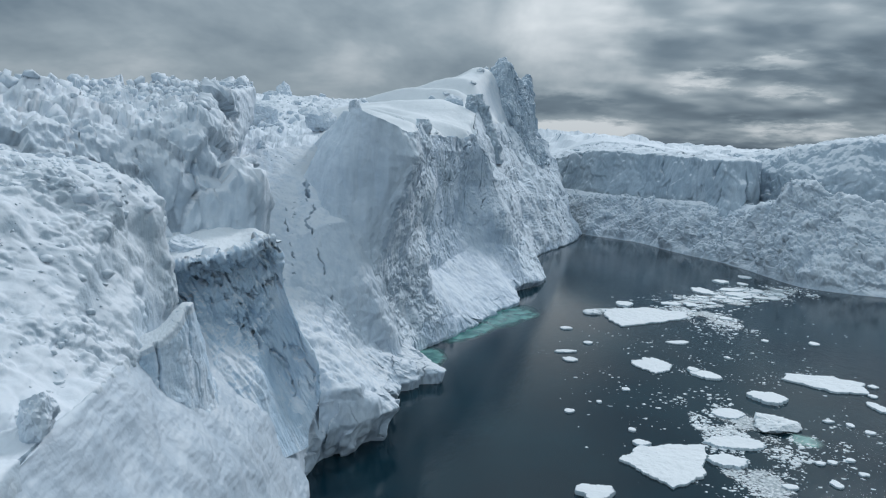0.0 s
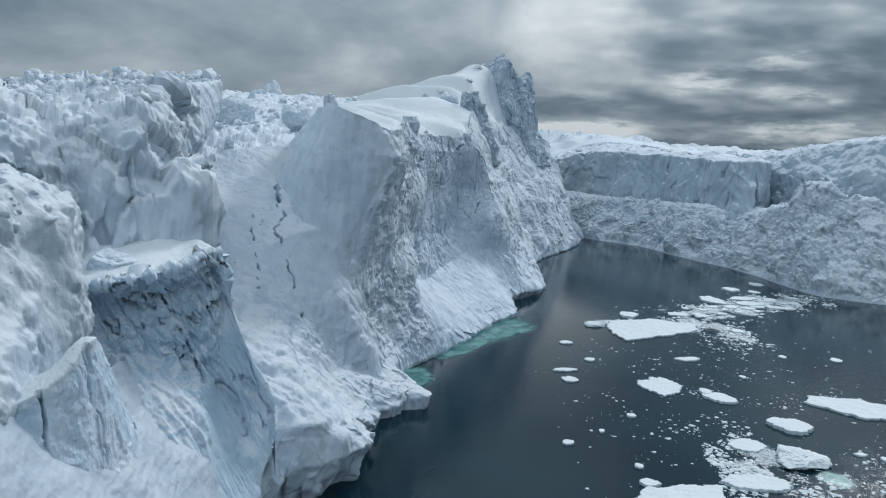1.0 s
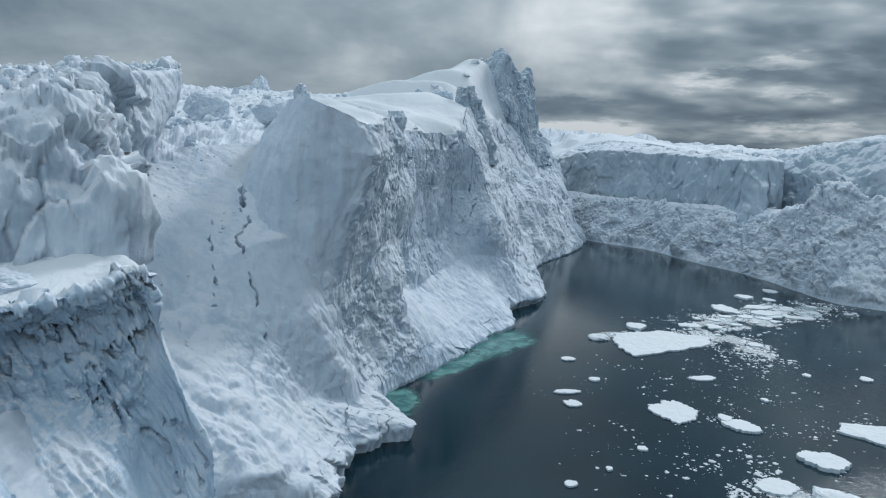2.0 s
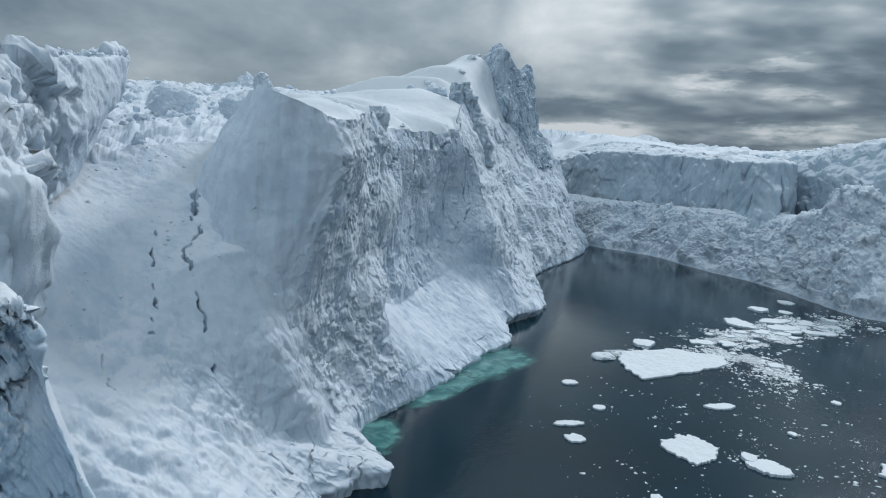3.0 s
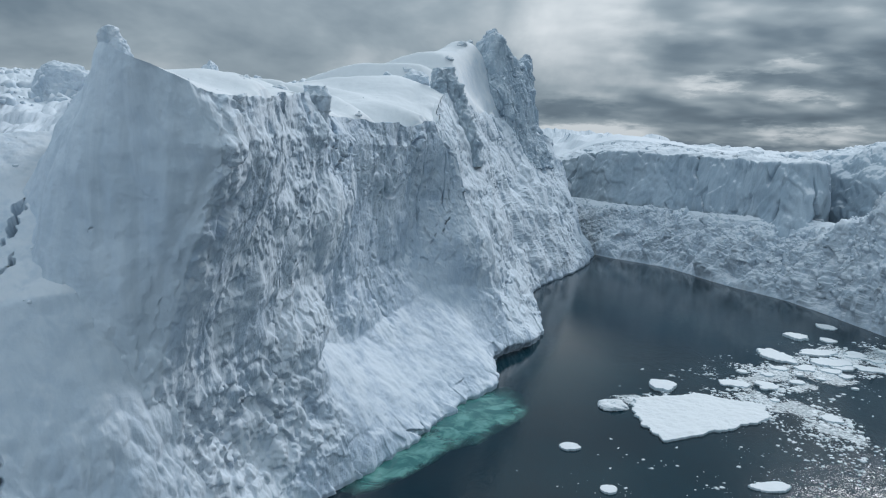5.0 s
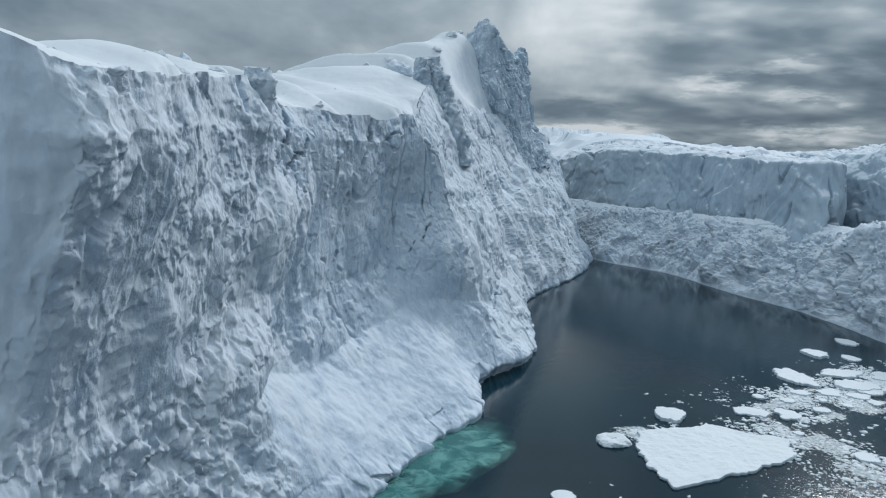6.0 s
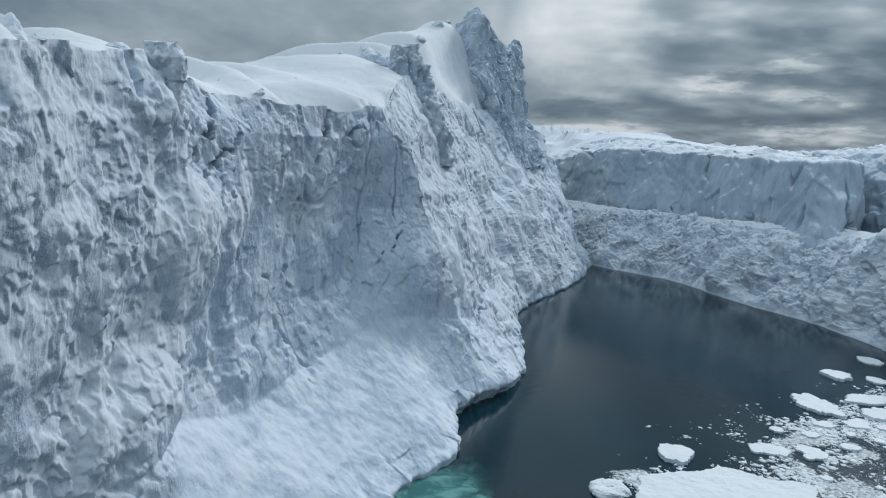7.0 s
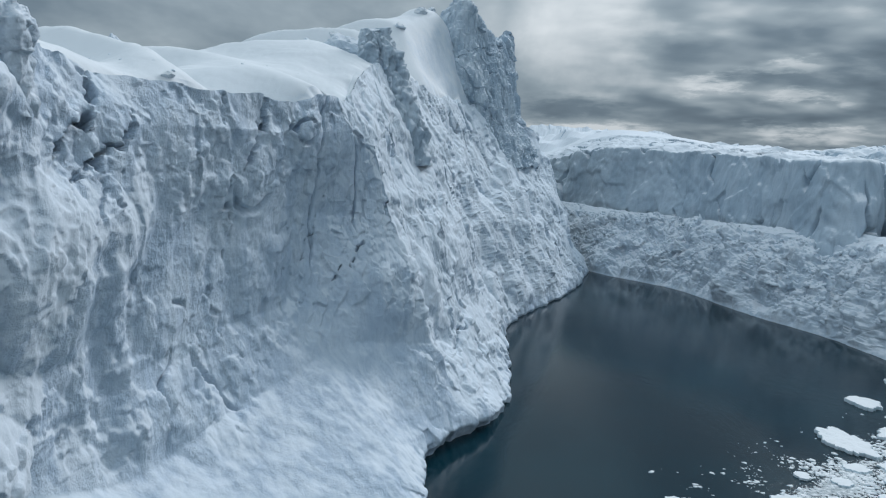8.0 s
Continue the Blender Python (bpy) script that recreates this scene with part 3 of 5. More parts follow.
out = normals(blur(face, 8))
low_top = np.clip((42 - rise) / 5, 0.25, 1)
push = (2.8 * ribbed(p, 15.0, 2, 88, 0.6) + 0.9 * ribbed(p, 6.0, 2, 188, 0.6, 0.25) + 1.9 * field_of(warped(p, 5.0, 1.8, 288) / 7.5, 5, 289) * patchy(11.0, 60, 0.4)) * bare * low_top * (1 - 0.3 * recess) * (1 - 0.35 * np.clip((146 - along) / 14, 0, 1))
push = push + 0.7 * knobby * patchy(7.0, 63, 0.3) * (1.0 * ribbed(p, 4.2, 4, 190, 0.9, 0.2) + 0.5 * billow(warped(p, 3.0, 1.3, 189) / 3.0, 3, 0.55, 190).reshape(rise.shape))
push = push + beyond * bare * patchy(9.0, 66) * (0.7 * ribbed(p, 4.0, 4, 191, 0.35) + 0.55 * facets(warped(p, 2.5, 0.8, 191) * np.array((1, 0.7, 0.45), np.float32) / 2.4, 191).reshape(rise.shape))
push = push + crumbled * (0.5 * facets(warped(p, 2.0, 0.6, 193) / 2.6, 193).reshape(rise.shape) + 0.5 * billow(p / 2.8, 3, 0.5, 194).reshape(rise.shape))
push = push + bare * patchy(8.0, 69, 0.0) * 0.30 * facets(warped(p, 2.0, 0.7, 181) * np.array((1, 0.8, 0.6), np.float32) / 1.9, 181).reshape(rise.shape)
face = face + out * push[..., None]
p = face.reshape(-1, 3)
out = normals(blur(face, 3))
push = 0.42 * field_of(warped(p, 2.0, 0.7, 195) / 1.9, 4, 195) * (0.06 + 0.94 * bare * patchy(6.0, 72, 0.25))
push = push + (0.22 * crumbled + 0.22 * bare * patchy(5.0, 75, 0.0)) * facets(warped(p, 1.0, 0.3, 198) * np.array((1, 1, 0.7), np.float32) / 0.9, 198).reshape(rise.shape)
push = push + (1 - bare) * (1 - smooth_end) * (0.03 * field_of(p * np.array((0.6, 0.6, 0.06), np.float32), 2, 199, True) + 0.55 * field_of(p / 5.0, 4, 200))       # runnels on the apron
push = push + smooth_end * (0.9 * field_of(p * (0.11, 0.11, 0.05), 3, 109) + 1.1 * field_of(p * (0.26, 0.26, 0.05), 3, 110) + 0.22 * field_of(p / 1.8, 4, 111))
gash = fissures(p, 13.0, 401, 0.35, 0.26, 0.16).reshape(rise.shape) * np.clip((rise - 26) / 8, 0, 1) * 2.2 * (1 - smooth_end)
gash = gash + fissures(p, 7.0, 405, 0.22, 0.10, 0.12).reshape(rise.shape) * 1.3 * np.clip(recess + beyond, 0, 1)
face = face + out * (push - gash * np.clip(bare * 1.5, 0, 1))[..., None]
out = normals(blur(face, 6))
# the gash beside the shoulder, the rim's notches, thin cracks down the hollow and one on the end wall
for line, wide, deep in (
        ([(-4.2, 159.8, 40.5), (-3.2, 159.5, 39.0), (-2.3, 158.4, 36.9), (-2.0, 155.8, 34.8), (-2.2, 153.3, 33.8)], 0.34, 2.6),
        ([(-1.6, 162.2, 36.6), (-2.2, 161.2, 35.2), (-2.3, 160.2, 34.2), (-2.3, 157.8, 33.2), (-1.4, 153.6, 32.3)], 0.30, 2.4),
        ([(-2.2, 161.2, 35.4), (-2.1, 160.3, 33.0)], 0.26, 2.0),
        ([(-1.8, 158.2, 31.9), (-0.9, 156.8, 31.0), (-0.5, 156.4, 30.2), (-0.6, 156.0, 29.0)], 0.22, 2.0),
        ([(1.7, 173.8, 32.9), (1.0, 175.3, 28.3), (1.5, 176.0, 27.4), (0.7, 174.8, 23.0)], 0.11, 1.6),
        ([(7.5, 191.6, 30.4), (6.2, 190.9, 26.8), (5.6, 186.9, 21.5)], 0.11, 1.6),
        ([(11.7, 193.7, 25.2), (10.1, 191.6, 20.8)], 0.14, 1.6),
        ([(9.4, 192.4, 24.0), (8.0, 190.2, 19.5)], 0.09, 1.4),
        ([(4.8, 179.2, 39.6), (4.3, 178.6, 37.0), (3.9, 177.4, 34.4), (3.1, 176.2, 32.6)], 0.42, 2.6),
        ([(2.0, 172.4, 39.0), (2.4, 172.1, 36.0)], 0.30, 1.8),
        ([(-12.9, 117.7, 32.3), (-13.5, 117.5, 29.2)], 0.09, 1.0)):
    face = cleft(face, line, wide, deep, int(wide * 100) + 601, n=out)
# a ragged rim with notches and small horns
top = np.clip((face[..., 2] - 34) / 7, 0, 1) * (1 - 0.7 * smooth_end)
face[..., 2] += top * (1.5 * fbm(face.reshape(-1, 3) * (0.11, 0.11, 0.0), 3, 0.5, 97)).reshape(rise.shape)
face = np.where((along[..., None] > 112), ragged_foot(face), face)
split = int(BEND * (NU - 1))
# where driven snow sticks: the shoulder and the veil that trails from it, the side beyond the ridge, whitened for its
# sunlight too; the hollow's shade is painted in as less cover, and the apron gets less
q = face.reshape(-1, 3)
fy, fz = face[..., 1], face[..., 2]
veil = np.exp(-((fy - 156 + np.clip(29 - fz, -4, 20) * 1.35) / 5.5) ** 2) * np.clip((33 - fz) / 5, 0, 1)
streaks = field_of(warped(q * np.array((1, 1, 0.35), np.float32) + np.stack([0 * q[:, 0], lean * q[:, 2], 0 * q[:, 2]], 1), 5.0, 1.6, 431) / 4.0, 4, 432)
frost_shade = 0.55 * veil * bare + 0.26 * np.clip((154 - fy) / 8, 0, 1) * bare + 0.40 * beyond * bare - 0.28 * recess * bare - 0.40 * (1 - bare) + (0.60 * bare + 0.30) * streaks * (1 - smooth_end)
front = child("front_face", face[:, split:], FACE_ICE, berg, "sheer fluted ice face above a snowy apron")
front.data.attributes.new("frost_shade", "FLOAT", "POINT").data.foreach_set("value", np.ascontiguousarray(frost_shade[:, split:]).reshape(-1).astype(np.float32))
child("end_face", face[:, :split + 1], END_ICE, berg, "smooth leaning end wall of blue-grey ice")

rim_line = face[-1, split:]
cap_rows = [smooth_line(c, 520) for c in (RIM[3:], CAP, BACK, FAR)]
cap_rows[0] = rim_line[np.linspace(0, NU - split - 1, 520).astype(int)] + np.array((-0.15, 0.25, -0.12))
inside = smooth_line(RIM[3:], 520) * 0.72 + cap_rows[1] * 0.28 + np.array((0, 0, 0.25))
cap_rows.insert(1, inside)
cap = np.stack([smooth_line(np.stack([r[i] for r in cap_rows]), 200) for i in range(520)], 1)
cp = cap.reshape(-1, 3)
drift = np.sin((cp[:, 0] * 0.30 + cp[:, 1] * 0.42 + 5.0 * perlin(cp / 30.0, 5)) * 0.62 + 2.0 * perlin(cp / 14.0, 15))
strength = np.clip(0.5 + perlin(cp / 35.0, 25), 0.1, 1.2)
inner = np.clip(np.linspace(0, 200, 200)[:, None] / 14, 0, 1) * np.clip(np.linspace(0, 520, 520)[None] / 20, 0, 1)
lift = (2.0 * (drift - 0.7) * strength + 1.0 * fbm(cp / 20.0, 3, 0.5, 6) + 0.14 * fbm(cp / 2.5, 3, 0.5, 8)).reshape(200, 520)
cap[..., 2] += lift * inner
# the near side of the cap follows the top of the end wall
edge = face[-1, :split + 1][::-1]
turn_at = 150
first = np.concatenate([edge[np.linspace(0, split, turn_at).astype(int)], np.linspace(edge[-1], (-24, 138, 36), 200 - turn_at)]) + np.array((-0.1, 0.3, -0.15))
cap += (first - cap[:, 0])[:, None] * (np.clip(1 - np.linspace(0, 520, 520) / 45, 0, 1) ** 2)[None, :, None]
child("snow_cap", cap, SNOW, berg, "wind-drifted snow field on top", smooth=True)


def pillar(rings, nu, nv, amount, size, salt, knob=0.6, chip=0.4, flute=0.4, lump=0.6, crack=0.0, square=3.5, cap_rise=0.3):
    """A standing mass of ice through oval rings (x, y, z, half width, half depth, turn in degrees), closed at the top."""
    r = smooth_line(rings, nv, True)
    a = np.linspace(0, 2 * math.pi, nu, endpoint=False)
    c, s = np.cos(a)[None], np.sin(a)[None]
    k = 1 / np.maximum(np.abs(c) ** square + np.abs(s) ** square, 1e-6) ** (1 / square)
    lx, ly = c * k * r[:, 3:4], s * k * r[:, 4:5]
    t = np.radians(r[:, 5:6])
    g = np.stack([r[:, 0:1] + lx * np.cos(t) - ly * np.sin(t), r[:, 1:2] + lx * np.sin(t) + ly * np.cos(t), np.broadcast_to(r[:, 2:3], lx.shape)], -1)
    wide = np.concatenate([g[:, -8:], g, g[:, :8]], 1)
    wide = worn(wide, amount, size, salt, lump, knob, chip, flute, crack, size)[:, 8:-8]
    lid = wide[-1:].mean(1, keepdims=True)
    steps = [wide]
    for f in (0.85, 0.7, 0.5, 0.3, 0.02):
        ring = lid + (wide[-1:] - lid) * f
        ring[..., 2] += (1 - f) * amount * cap_rise + 0.3 * amount * fbm(ring.reshape(-1, 3) / size * 2, 3, 0.5, salt).reshape(1, -1)
        steps.append(ring)
    return np.concatenate(steps, 0)


TOWER = [
    [(10, 292, 44), (14, 275, 38), (24, 277, 33), (33, 287, 30), (41, 303, 30), (43.6, 320, 28), (39, 338, 30)],
    [(14, 293, 56), (18, 282, 49), (25, 282.5, 43), (31.2, 292, 43), (35.6, 307, 43), (36.8, 323, 43), (35, 336, 43)],
    [(16, 292, 62), (19.8, 285, 58), (25, 285, 54), (30.2, 294, 54), (34.4, 308, 54), (36.0, 324, 54.5), (34, 334, 53)],
    [(17.5, 292, 64), (20.9, 288, 67.6), (23.7, 287.5, 66.4), (28.2, 295.5, 62.2), (32.6, 309, 61.2), (35.3, 324.5, 65.2), (34, 332, 61)],
    [(19, 295, 64), (21.6, 290.5, 69.4), (22.7, 291.5, 67.4), (25.8, 300, 63), (30.8, 313, 61.6), (34.5, 326, 66.3), (33, 332, 61)],
    [(22, 306, 58), (22, 306, 58), (22, 307, 58), (24, 311, 57), (27, 317, 56), (29.4, 326, 56), (30, 331, 56)],
]
tower = blur(loft(TOWER, 420, 320), 2)
tower = worn(tower, 1.5, 12.0, 21, 0.6, 0.3, 0.8, 1.8, 2.6, 7.0)
tower = worn(tower, 0.5, 4.0, 22, 0.0, 0.5, 0.5, 0.7)
child("tower", tower, TOWER_ICE, berg, "jagged dark ice tower on the summit", smooth=False)
outcrop = pillar([(11.5, 226, 32, 5.6, 6, 20), (10.8, 224.5, 40, 4.8, 4.6, 20), (10.0, 224, 46, 3.2, 3, 20), (9.3, 223.5, 49.5, 2.6, 2.4, 20), (8.8, 223, 51.8, 1.8, 1.5, 20)], 130, 110, 1.0, 3.0, 25, 0.7, 0.6, 0.8, 0.4, 0.8)
child("outcrop", outcrop, TOWER_ICE, berg, "overhanging ice knob on the rim", True)
knob = pillar([(-4.6, 151, 36, 2.0, 2.2, 20), (-4.0, 150.8, 39.5, 1.3, 1.6, 20), (-3.6, 150.6, 41.2, 1.5, 1.9, 20), (-3.7, 150.4, 42.2, 0.9, 1.2, 20)], 100, 90, 0.6, 2.2, 27, 0.7, 0.5, 0.3, 0.5)
child("outcrop", knob, RUBBLE_ICE, berg, "snow-topped ice knob leaning over the rim", True)
horn = pillar([(-13.5, 123.4, 39, 2.0, 1.8, 0), (-13.6, 122.8, 42, 1.1, 1.0, 0), (-13.7, 122.4, 43.4, 0.8, 0.7, 0), (-13.8, 122.2, 44.2, 0.4, 0.4, 0)], 90, 80, 0.5, 1.6, 29, 0.6, 0.4, 0.3, 0.5)
child("horn", horn, RUBBLE_ICE, berg, "small ice horn at the wall's corner", True)

# ---- slope and seracs on the near side ----
near = thing("snow_slope", (-20, 90, 0), "steep snow bowl cut by dark cracks", "snow slope")
BOWL = [
    [(-13.8, 70, -3), (-14.6, 83, -1.5), (-6.8, 91.5, -1.5), (-6.6, 104, -1.5), (-3, 112, -1.5), (0.8, 117.5, -1.5), (-4.2, 125, -1.5)],
    [(-13.8, 70, 0), (-12.2, 82, 3.6), (-4.4, 90.0, 4.4), (-5.2, 104, 1.8), (-2.3, 112, 1.6), (1.5, 115.6, 1.8), (-3.4, 125, 1.2)],
    [(-17, 72, 4), (-14, 84, 7.6), (-8.6, 87.0, 8.4), (-10.8, 103, 7.2), (-10.0, 110, 6.6), (-5.5, 116, 4.0), (-6, 122, 6.5)],
    [(-22, 77, 9), (-19, 88, 14.2), (-18, 98.5, 15.2), (-17, 105.5, 15.0), (-14, 110.0, 15.5), (-10.4, 113.8, 16.0), (-8.4, 119.6, 15)],
    [(-27, 81, 17), (-25, 92, 20.6), (-23.0, 102.5, 19), (-21.6, 109.5, 21.4), (-18.9, 113.4, 24.0), (-14.4, 116.4, 25), (-10, 121.6, 22)],
    [(-32, 88, 29), (-30, 98, 27.5), (-28.4, 107, 27.4), (-26.6, 114, 28.0), (-22.8, 119.8, 28.8), (-20.8, 123.6, 30.5), (-18.5, 128, 32)],
    [(-45, 95, 34), (-40, 106, 33.5), (-36, 116, 33.5), (-33, 124, 34.5), (-29.5, 129, 36), (-25, 134, 36.5), (-21, 139, 37.5)],
    [(-48, 99, 29), (-43, 110, 28.5), (-39, 120, 28.5), (-36, 128, 29.5), (-32, 133, 31), (-27, 138, 31.5), (-23, 143, 32)],
]
bowl = blur(loft(BOWL, 480, 480), 4)
low = np.clip((20 - bowl[..., 2]) / 6, 0.25, 1)
low = low * np.clip(0.25 + (bowl[..., 2] - 5) / 5, 0.25, 1)
bowl = worn(bowl, 0.9, 6.0, 31, 0.9, 0.7, 0.10, 0.35, keep=low)
bowl = worn(bowl, 0.2, 2.6, 33, 0.4, 0.6, 0.1, 0.0, keep=low)
def ragged(grid, reach, height, salt):
    """A jagged water's edge: the lowest metres are pushed in and out on the plan."""
    q = grid.reshape(-1, 3) * (1.0, 1.0, 0.25)
    low = np.clip((height - grid[..., 2]) / height, 0, 1) ** 0.5
    dx = (facets(q / 3.4, salt) * 0.8 + fbm(q / 2.0, 3, 0.6, salt + 1)).reshape(low.shape)
    dy = (facets(q / 3.4 + 41.0, salt) * 0.8 + fbm(q / 2.0 + 41.0, 3, 0.6, salt + 1)).reshape(low.shape)
    out = grid.copy()
    out[..., 0] += dx * low * reach
    out[..., 1] += dy * low * reach
    return out


bowl = ragged(bowl, 1.3, 7.0, 211)
bp = bowl.reshape(-1, 3)
bowl[..., 2] += (0.5 * np.clip(fbm(bp / 9.0, 4, 0.55, 131), 0, 1) + 0.10 * fbm(bp / 1.2, 3, 0.5, 132)).reshape(bowl.shape[:2])


def on_plan(grid, line):
    """The points of a plan line, lifted on to a grid."""
    flat = grid[:, :, :].reshape(-1, 3)[::3]
    return [tuple(flat[np.argmin(((flat[:, :2] - q) ** 2).sum(1))]) for q in np.array(line)]


bowl_out = normals(blur(bowl, 6))
for line, wide, deep in (
        ([(-21.9, 124.2), (-21.4, 121.8), (-20.8, 120.0)], 0.34, 6.0),
        ([(-21.0, 119.8), (-20.8, 118.8)], 0.15, 4.0),
        ([(-20.0, 118.8), (-19.4, 117.4), (-19.7, 116.2), (-20.2, 115.0), (-19.9, 114.2), (-19.2, 113.6), (-18.5, 112.9)], 0.17, 6.0),
        ([(-18.1, 112.2), (-17.6, 111.5), (-17.0, 110.8), (-16.2, 109.6)], 0.13, 6.0),
        ([(-15.5, 109.4), (-15.1, 108.6), (-14.8, 107.8)], 0.09, 3.0),
        ([(-23.6, 116.2), (-23.2, 115.0)], 0.11, 4.0),
        ([(-23.3, 114.2), (-22.8, 113.0), (-22.3, 112.0)], 0.14, 6.0),
        ([(-21.9, 111.2), (-21.4, 110.2), (-21.1, 109.4), (-20.8, 108.6)], 0.13, 6.0),
        ([(-20.7, 107.9), (-20.6, 107.5)], 0.18, 4.0),
        ([(-20.3, 106.4), (-20.2, 106.1)], 0.18, 4.0),
        ([(-23.4, 101.0), (-21.2, 98.6), (-19.6, 96.4)], 0.10, 0.8)):
    bowl = cleft(bowl, on_plan(bowl, line), wide, deep, int(wide * 100) + 641, 0.32, bowl_out)
child("snow_bowl", bowl, BOWL_SNOW, near)

flank_rows = [
    [(-9.5, 20, -1.5), (-10.5, 40, -1.5), (-11.5, 58, -1.5), (-12.6, 70, -1.5), (-13.8, 82, -1.5), (-9, 92, -1.5)],
    [(-9.5, 20, 2), (-10.3, 40, 2), (-11.2, 58, 2), (-12.0, 70, 2), (-13.2, 82, 2), (-8.6, 92, 0.6)],
    [(-13.5, 20, 12), (-14.0, 40, 12.4), (-14.7, 57, 11.8), (-16.0, 68, 11), (-15.5, 80, 8.5), (-12, 91, 5.5)],
    [(-16.3, 22, 20), (-18.0, 40, 20.5), (-19.2, 50, 20), (-20.3, 60, 17.5), (-20.5, 74, 14.5), (-18, 88, 11)],
    [(-17.4, 22, 22.1), (-19.2, 40, 22.2), (-20.7, 50, 22.2), (-22.2, 60, 20.6), (-23, 76, 18), (-22, 86, 14)],
    [(-21, 22, 18), (-23.5, 40, 18), (-25, 50, 18), (-27, 60, 17), (-28, 76, 15), (-28, 86, 13)],
]
flank = worn(blur(loft(flank_rows, 460, 260), 2), 1.0, 7.0, 35, 0.8, 0.10, 0.0, 0.12, 0.0, sweep=(0.2, 0.0))
scour = flank.reshape(-1, 3) * np.array((0.35, 0.5, 2.6), np.float32)
flank = flank + normals(blur(flank, 4)) * (0.10 * fbm(scour, 3, 0.6, 135) + 0.10 * fbm(flank.reshape(-1, 3) / 1.4, 3, 0.5, 136)).reshape(flank.shape[:2])[..., None]
child("flank", flank, FIRN, near, "scored ice flank with long cracks")
HILL = [
    [(-17.4, 22, 22.3), (-19.2, 40, 22.4), (-20.7, 50, 22.4), (-22.8, 57, 24), (-23.8, 63, 28), (-24.2, 67, 31.5), (-30, 78, 32.0)],
    [(-20, 20, 22.6), (-22, 38, 23.2), (-23.5, 47, 25), (-24.5, 54, 28), (-25.5, 60, 31.5), (-27, 64, 34), (-33, 74, 35)],
    [(-28, 16, 25), (-30, 34, 26.5), (-30, 43, 28.6), (-30, 50, 31.2), (-30.5, 57, 33.8), (-32, 62, 35.2), (-38, 70, 36)],
    [(-55, 10, 30), (-55, 30, 34), (-55, 40, 33), (-55, 50, 34.5), (-56, 58, 36), (-58, 66, 37.5), (-62, 74, 39)],
]
HILL.insert(0, [(x + 0.9, y + 0.5, z - 9) for x, y, z in HILL[0]])    # its broken side
hill = blur(loft(HILL, 400, 380), 4)
patch = np.clip(fbm(hill.reshape(-1, 3) / 6.0, 2, 0.5, 138) * 3 + 0.35, 0, 1).reshape(hill.shape[:2])
hill = worn(hill, 1.0, 5.0, 37, 1.0, 0.35, 0.0)
hill = worn(hill, 0.55, 2.4, 38, 0.3, 0.9, 0.25, keep=patch)
hill = worn(hill, 0.12, 0.9, 238, 0.5, 0.5, 0.3, keep=0.25 + 0.75 * patch)
child("near_hill", hill, HILL_SNOW, near, "wind-packed snow hill with chunks of ice")

gx, gy = np.meshgrid(np.linspace(-150, -23, 60), np.linspace(30, 150, 60))
base = np.stack([gx, gy, 15 + np.clip((-23 - gx) * 0.22, 0, 14)], -1)
child("snow_floor", worn(base, 1.0, 12.0, 39, 1.0, 0.0, 0.0), SNOW, near, smooth=True)

rubble = thing("broken_ice_ridge", (-40, 110, 0), "chaotic ridge of broken ice blocks", "ice ridge")
MASS = [
    [(-46, 66, 32), (-35, 74, 23), (-28, 79, 20), (-22.6, 84.6, 16), (-25.4, 94, 19), (-31.5, 105, 28.5), (-31.5, 114, 31.8), (-35.5, 125, 35.5), (-50, 150, 36)],
    [(-47, 68, 38), (-36, 77, 33.5), (-28, 81.4, 32.5), (-21.6, 87.4, 31.6), (-25.0, 95.5, 33.5), (-31.5, 106, 36.5), (-29.5, 116, 38.5), (-33, 128, 41), (-50, 152, 42)],
    [(-49, 71, 42), (-40, 79, 40), (-32, 84.6, 39), (-27.0, 90.5, 39.4), (-30, 98, 40.6), (-32.5, 107, 42.5), (-31.5, 118, 44.5), (-33, 132, 46.5), (-52, 158, 46.5)],
    [(-62, 100, 43), (-56, 108, 42), (-50, 114, 42), (-44, 118, 43), (-42, 124, 44), (-42, 130, 45.5), (-42, 138, 46.5), (-44, 146, 48), (-62, 168, 47)],
    [(-130, 120, 46), (-125, 140, 46), (-120, 155, 47), (-112, 168, 47.5), (-105, 180, 48), (-98, 190, 48.5), (-92, 200, 49), (-85, 208, 49), (-80, 215, 48)],
]
mass = blur(loft(MASS, 560, 380), 3)
calm = 1 - 0.75 * np.clip((np.linspace(0, 8, 560)[None] - 5.4) * 2, 0, 1) * np.clip((7.6 - np.linspace(0, 8, 560)[None]) * 2, 0, 1)
mass = worn(mass, 2.2, 10.0, 41, 1.2, 0.45, 1.0, 0.2, keep=calm)
mass = worn(mass, 0.8, 3.4, 43, 0.3, 0.6, 0.6, 0.0, 1.2, 6.0, keep=calm * np.clip(fbm(mass.reshape(-1, 3) / 12.0, 2, 0.5, 44).reshape(mass.shape[:2]) * 4 + 0.5, 0.15, 1))
high = np.clip((mass[..., 2] - 31 - 5 * fbm(mass.reshape(-1, 3) / 8.0, 2, 0.5, 48).reshape(mass.shape[:2])) / 3, 0.12, 1)
mass = worn(mass, 0.45, 2.4, 49, 0.2, 0.9, 0.5, 0.0, keep=calm * high)
mass = worn(mass, 0.24, 1.1, 47, 0.1, 0.5, 0.6, 0.0, keep=calm * (0.3 + 0.7 * high))
child("ridge_face", mass, RUBBLE_ICE, rubble, "knobbly broken ice face")

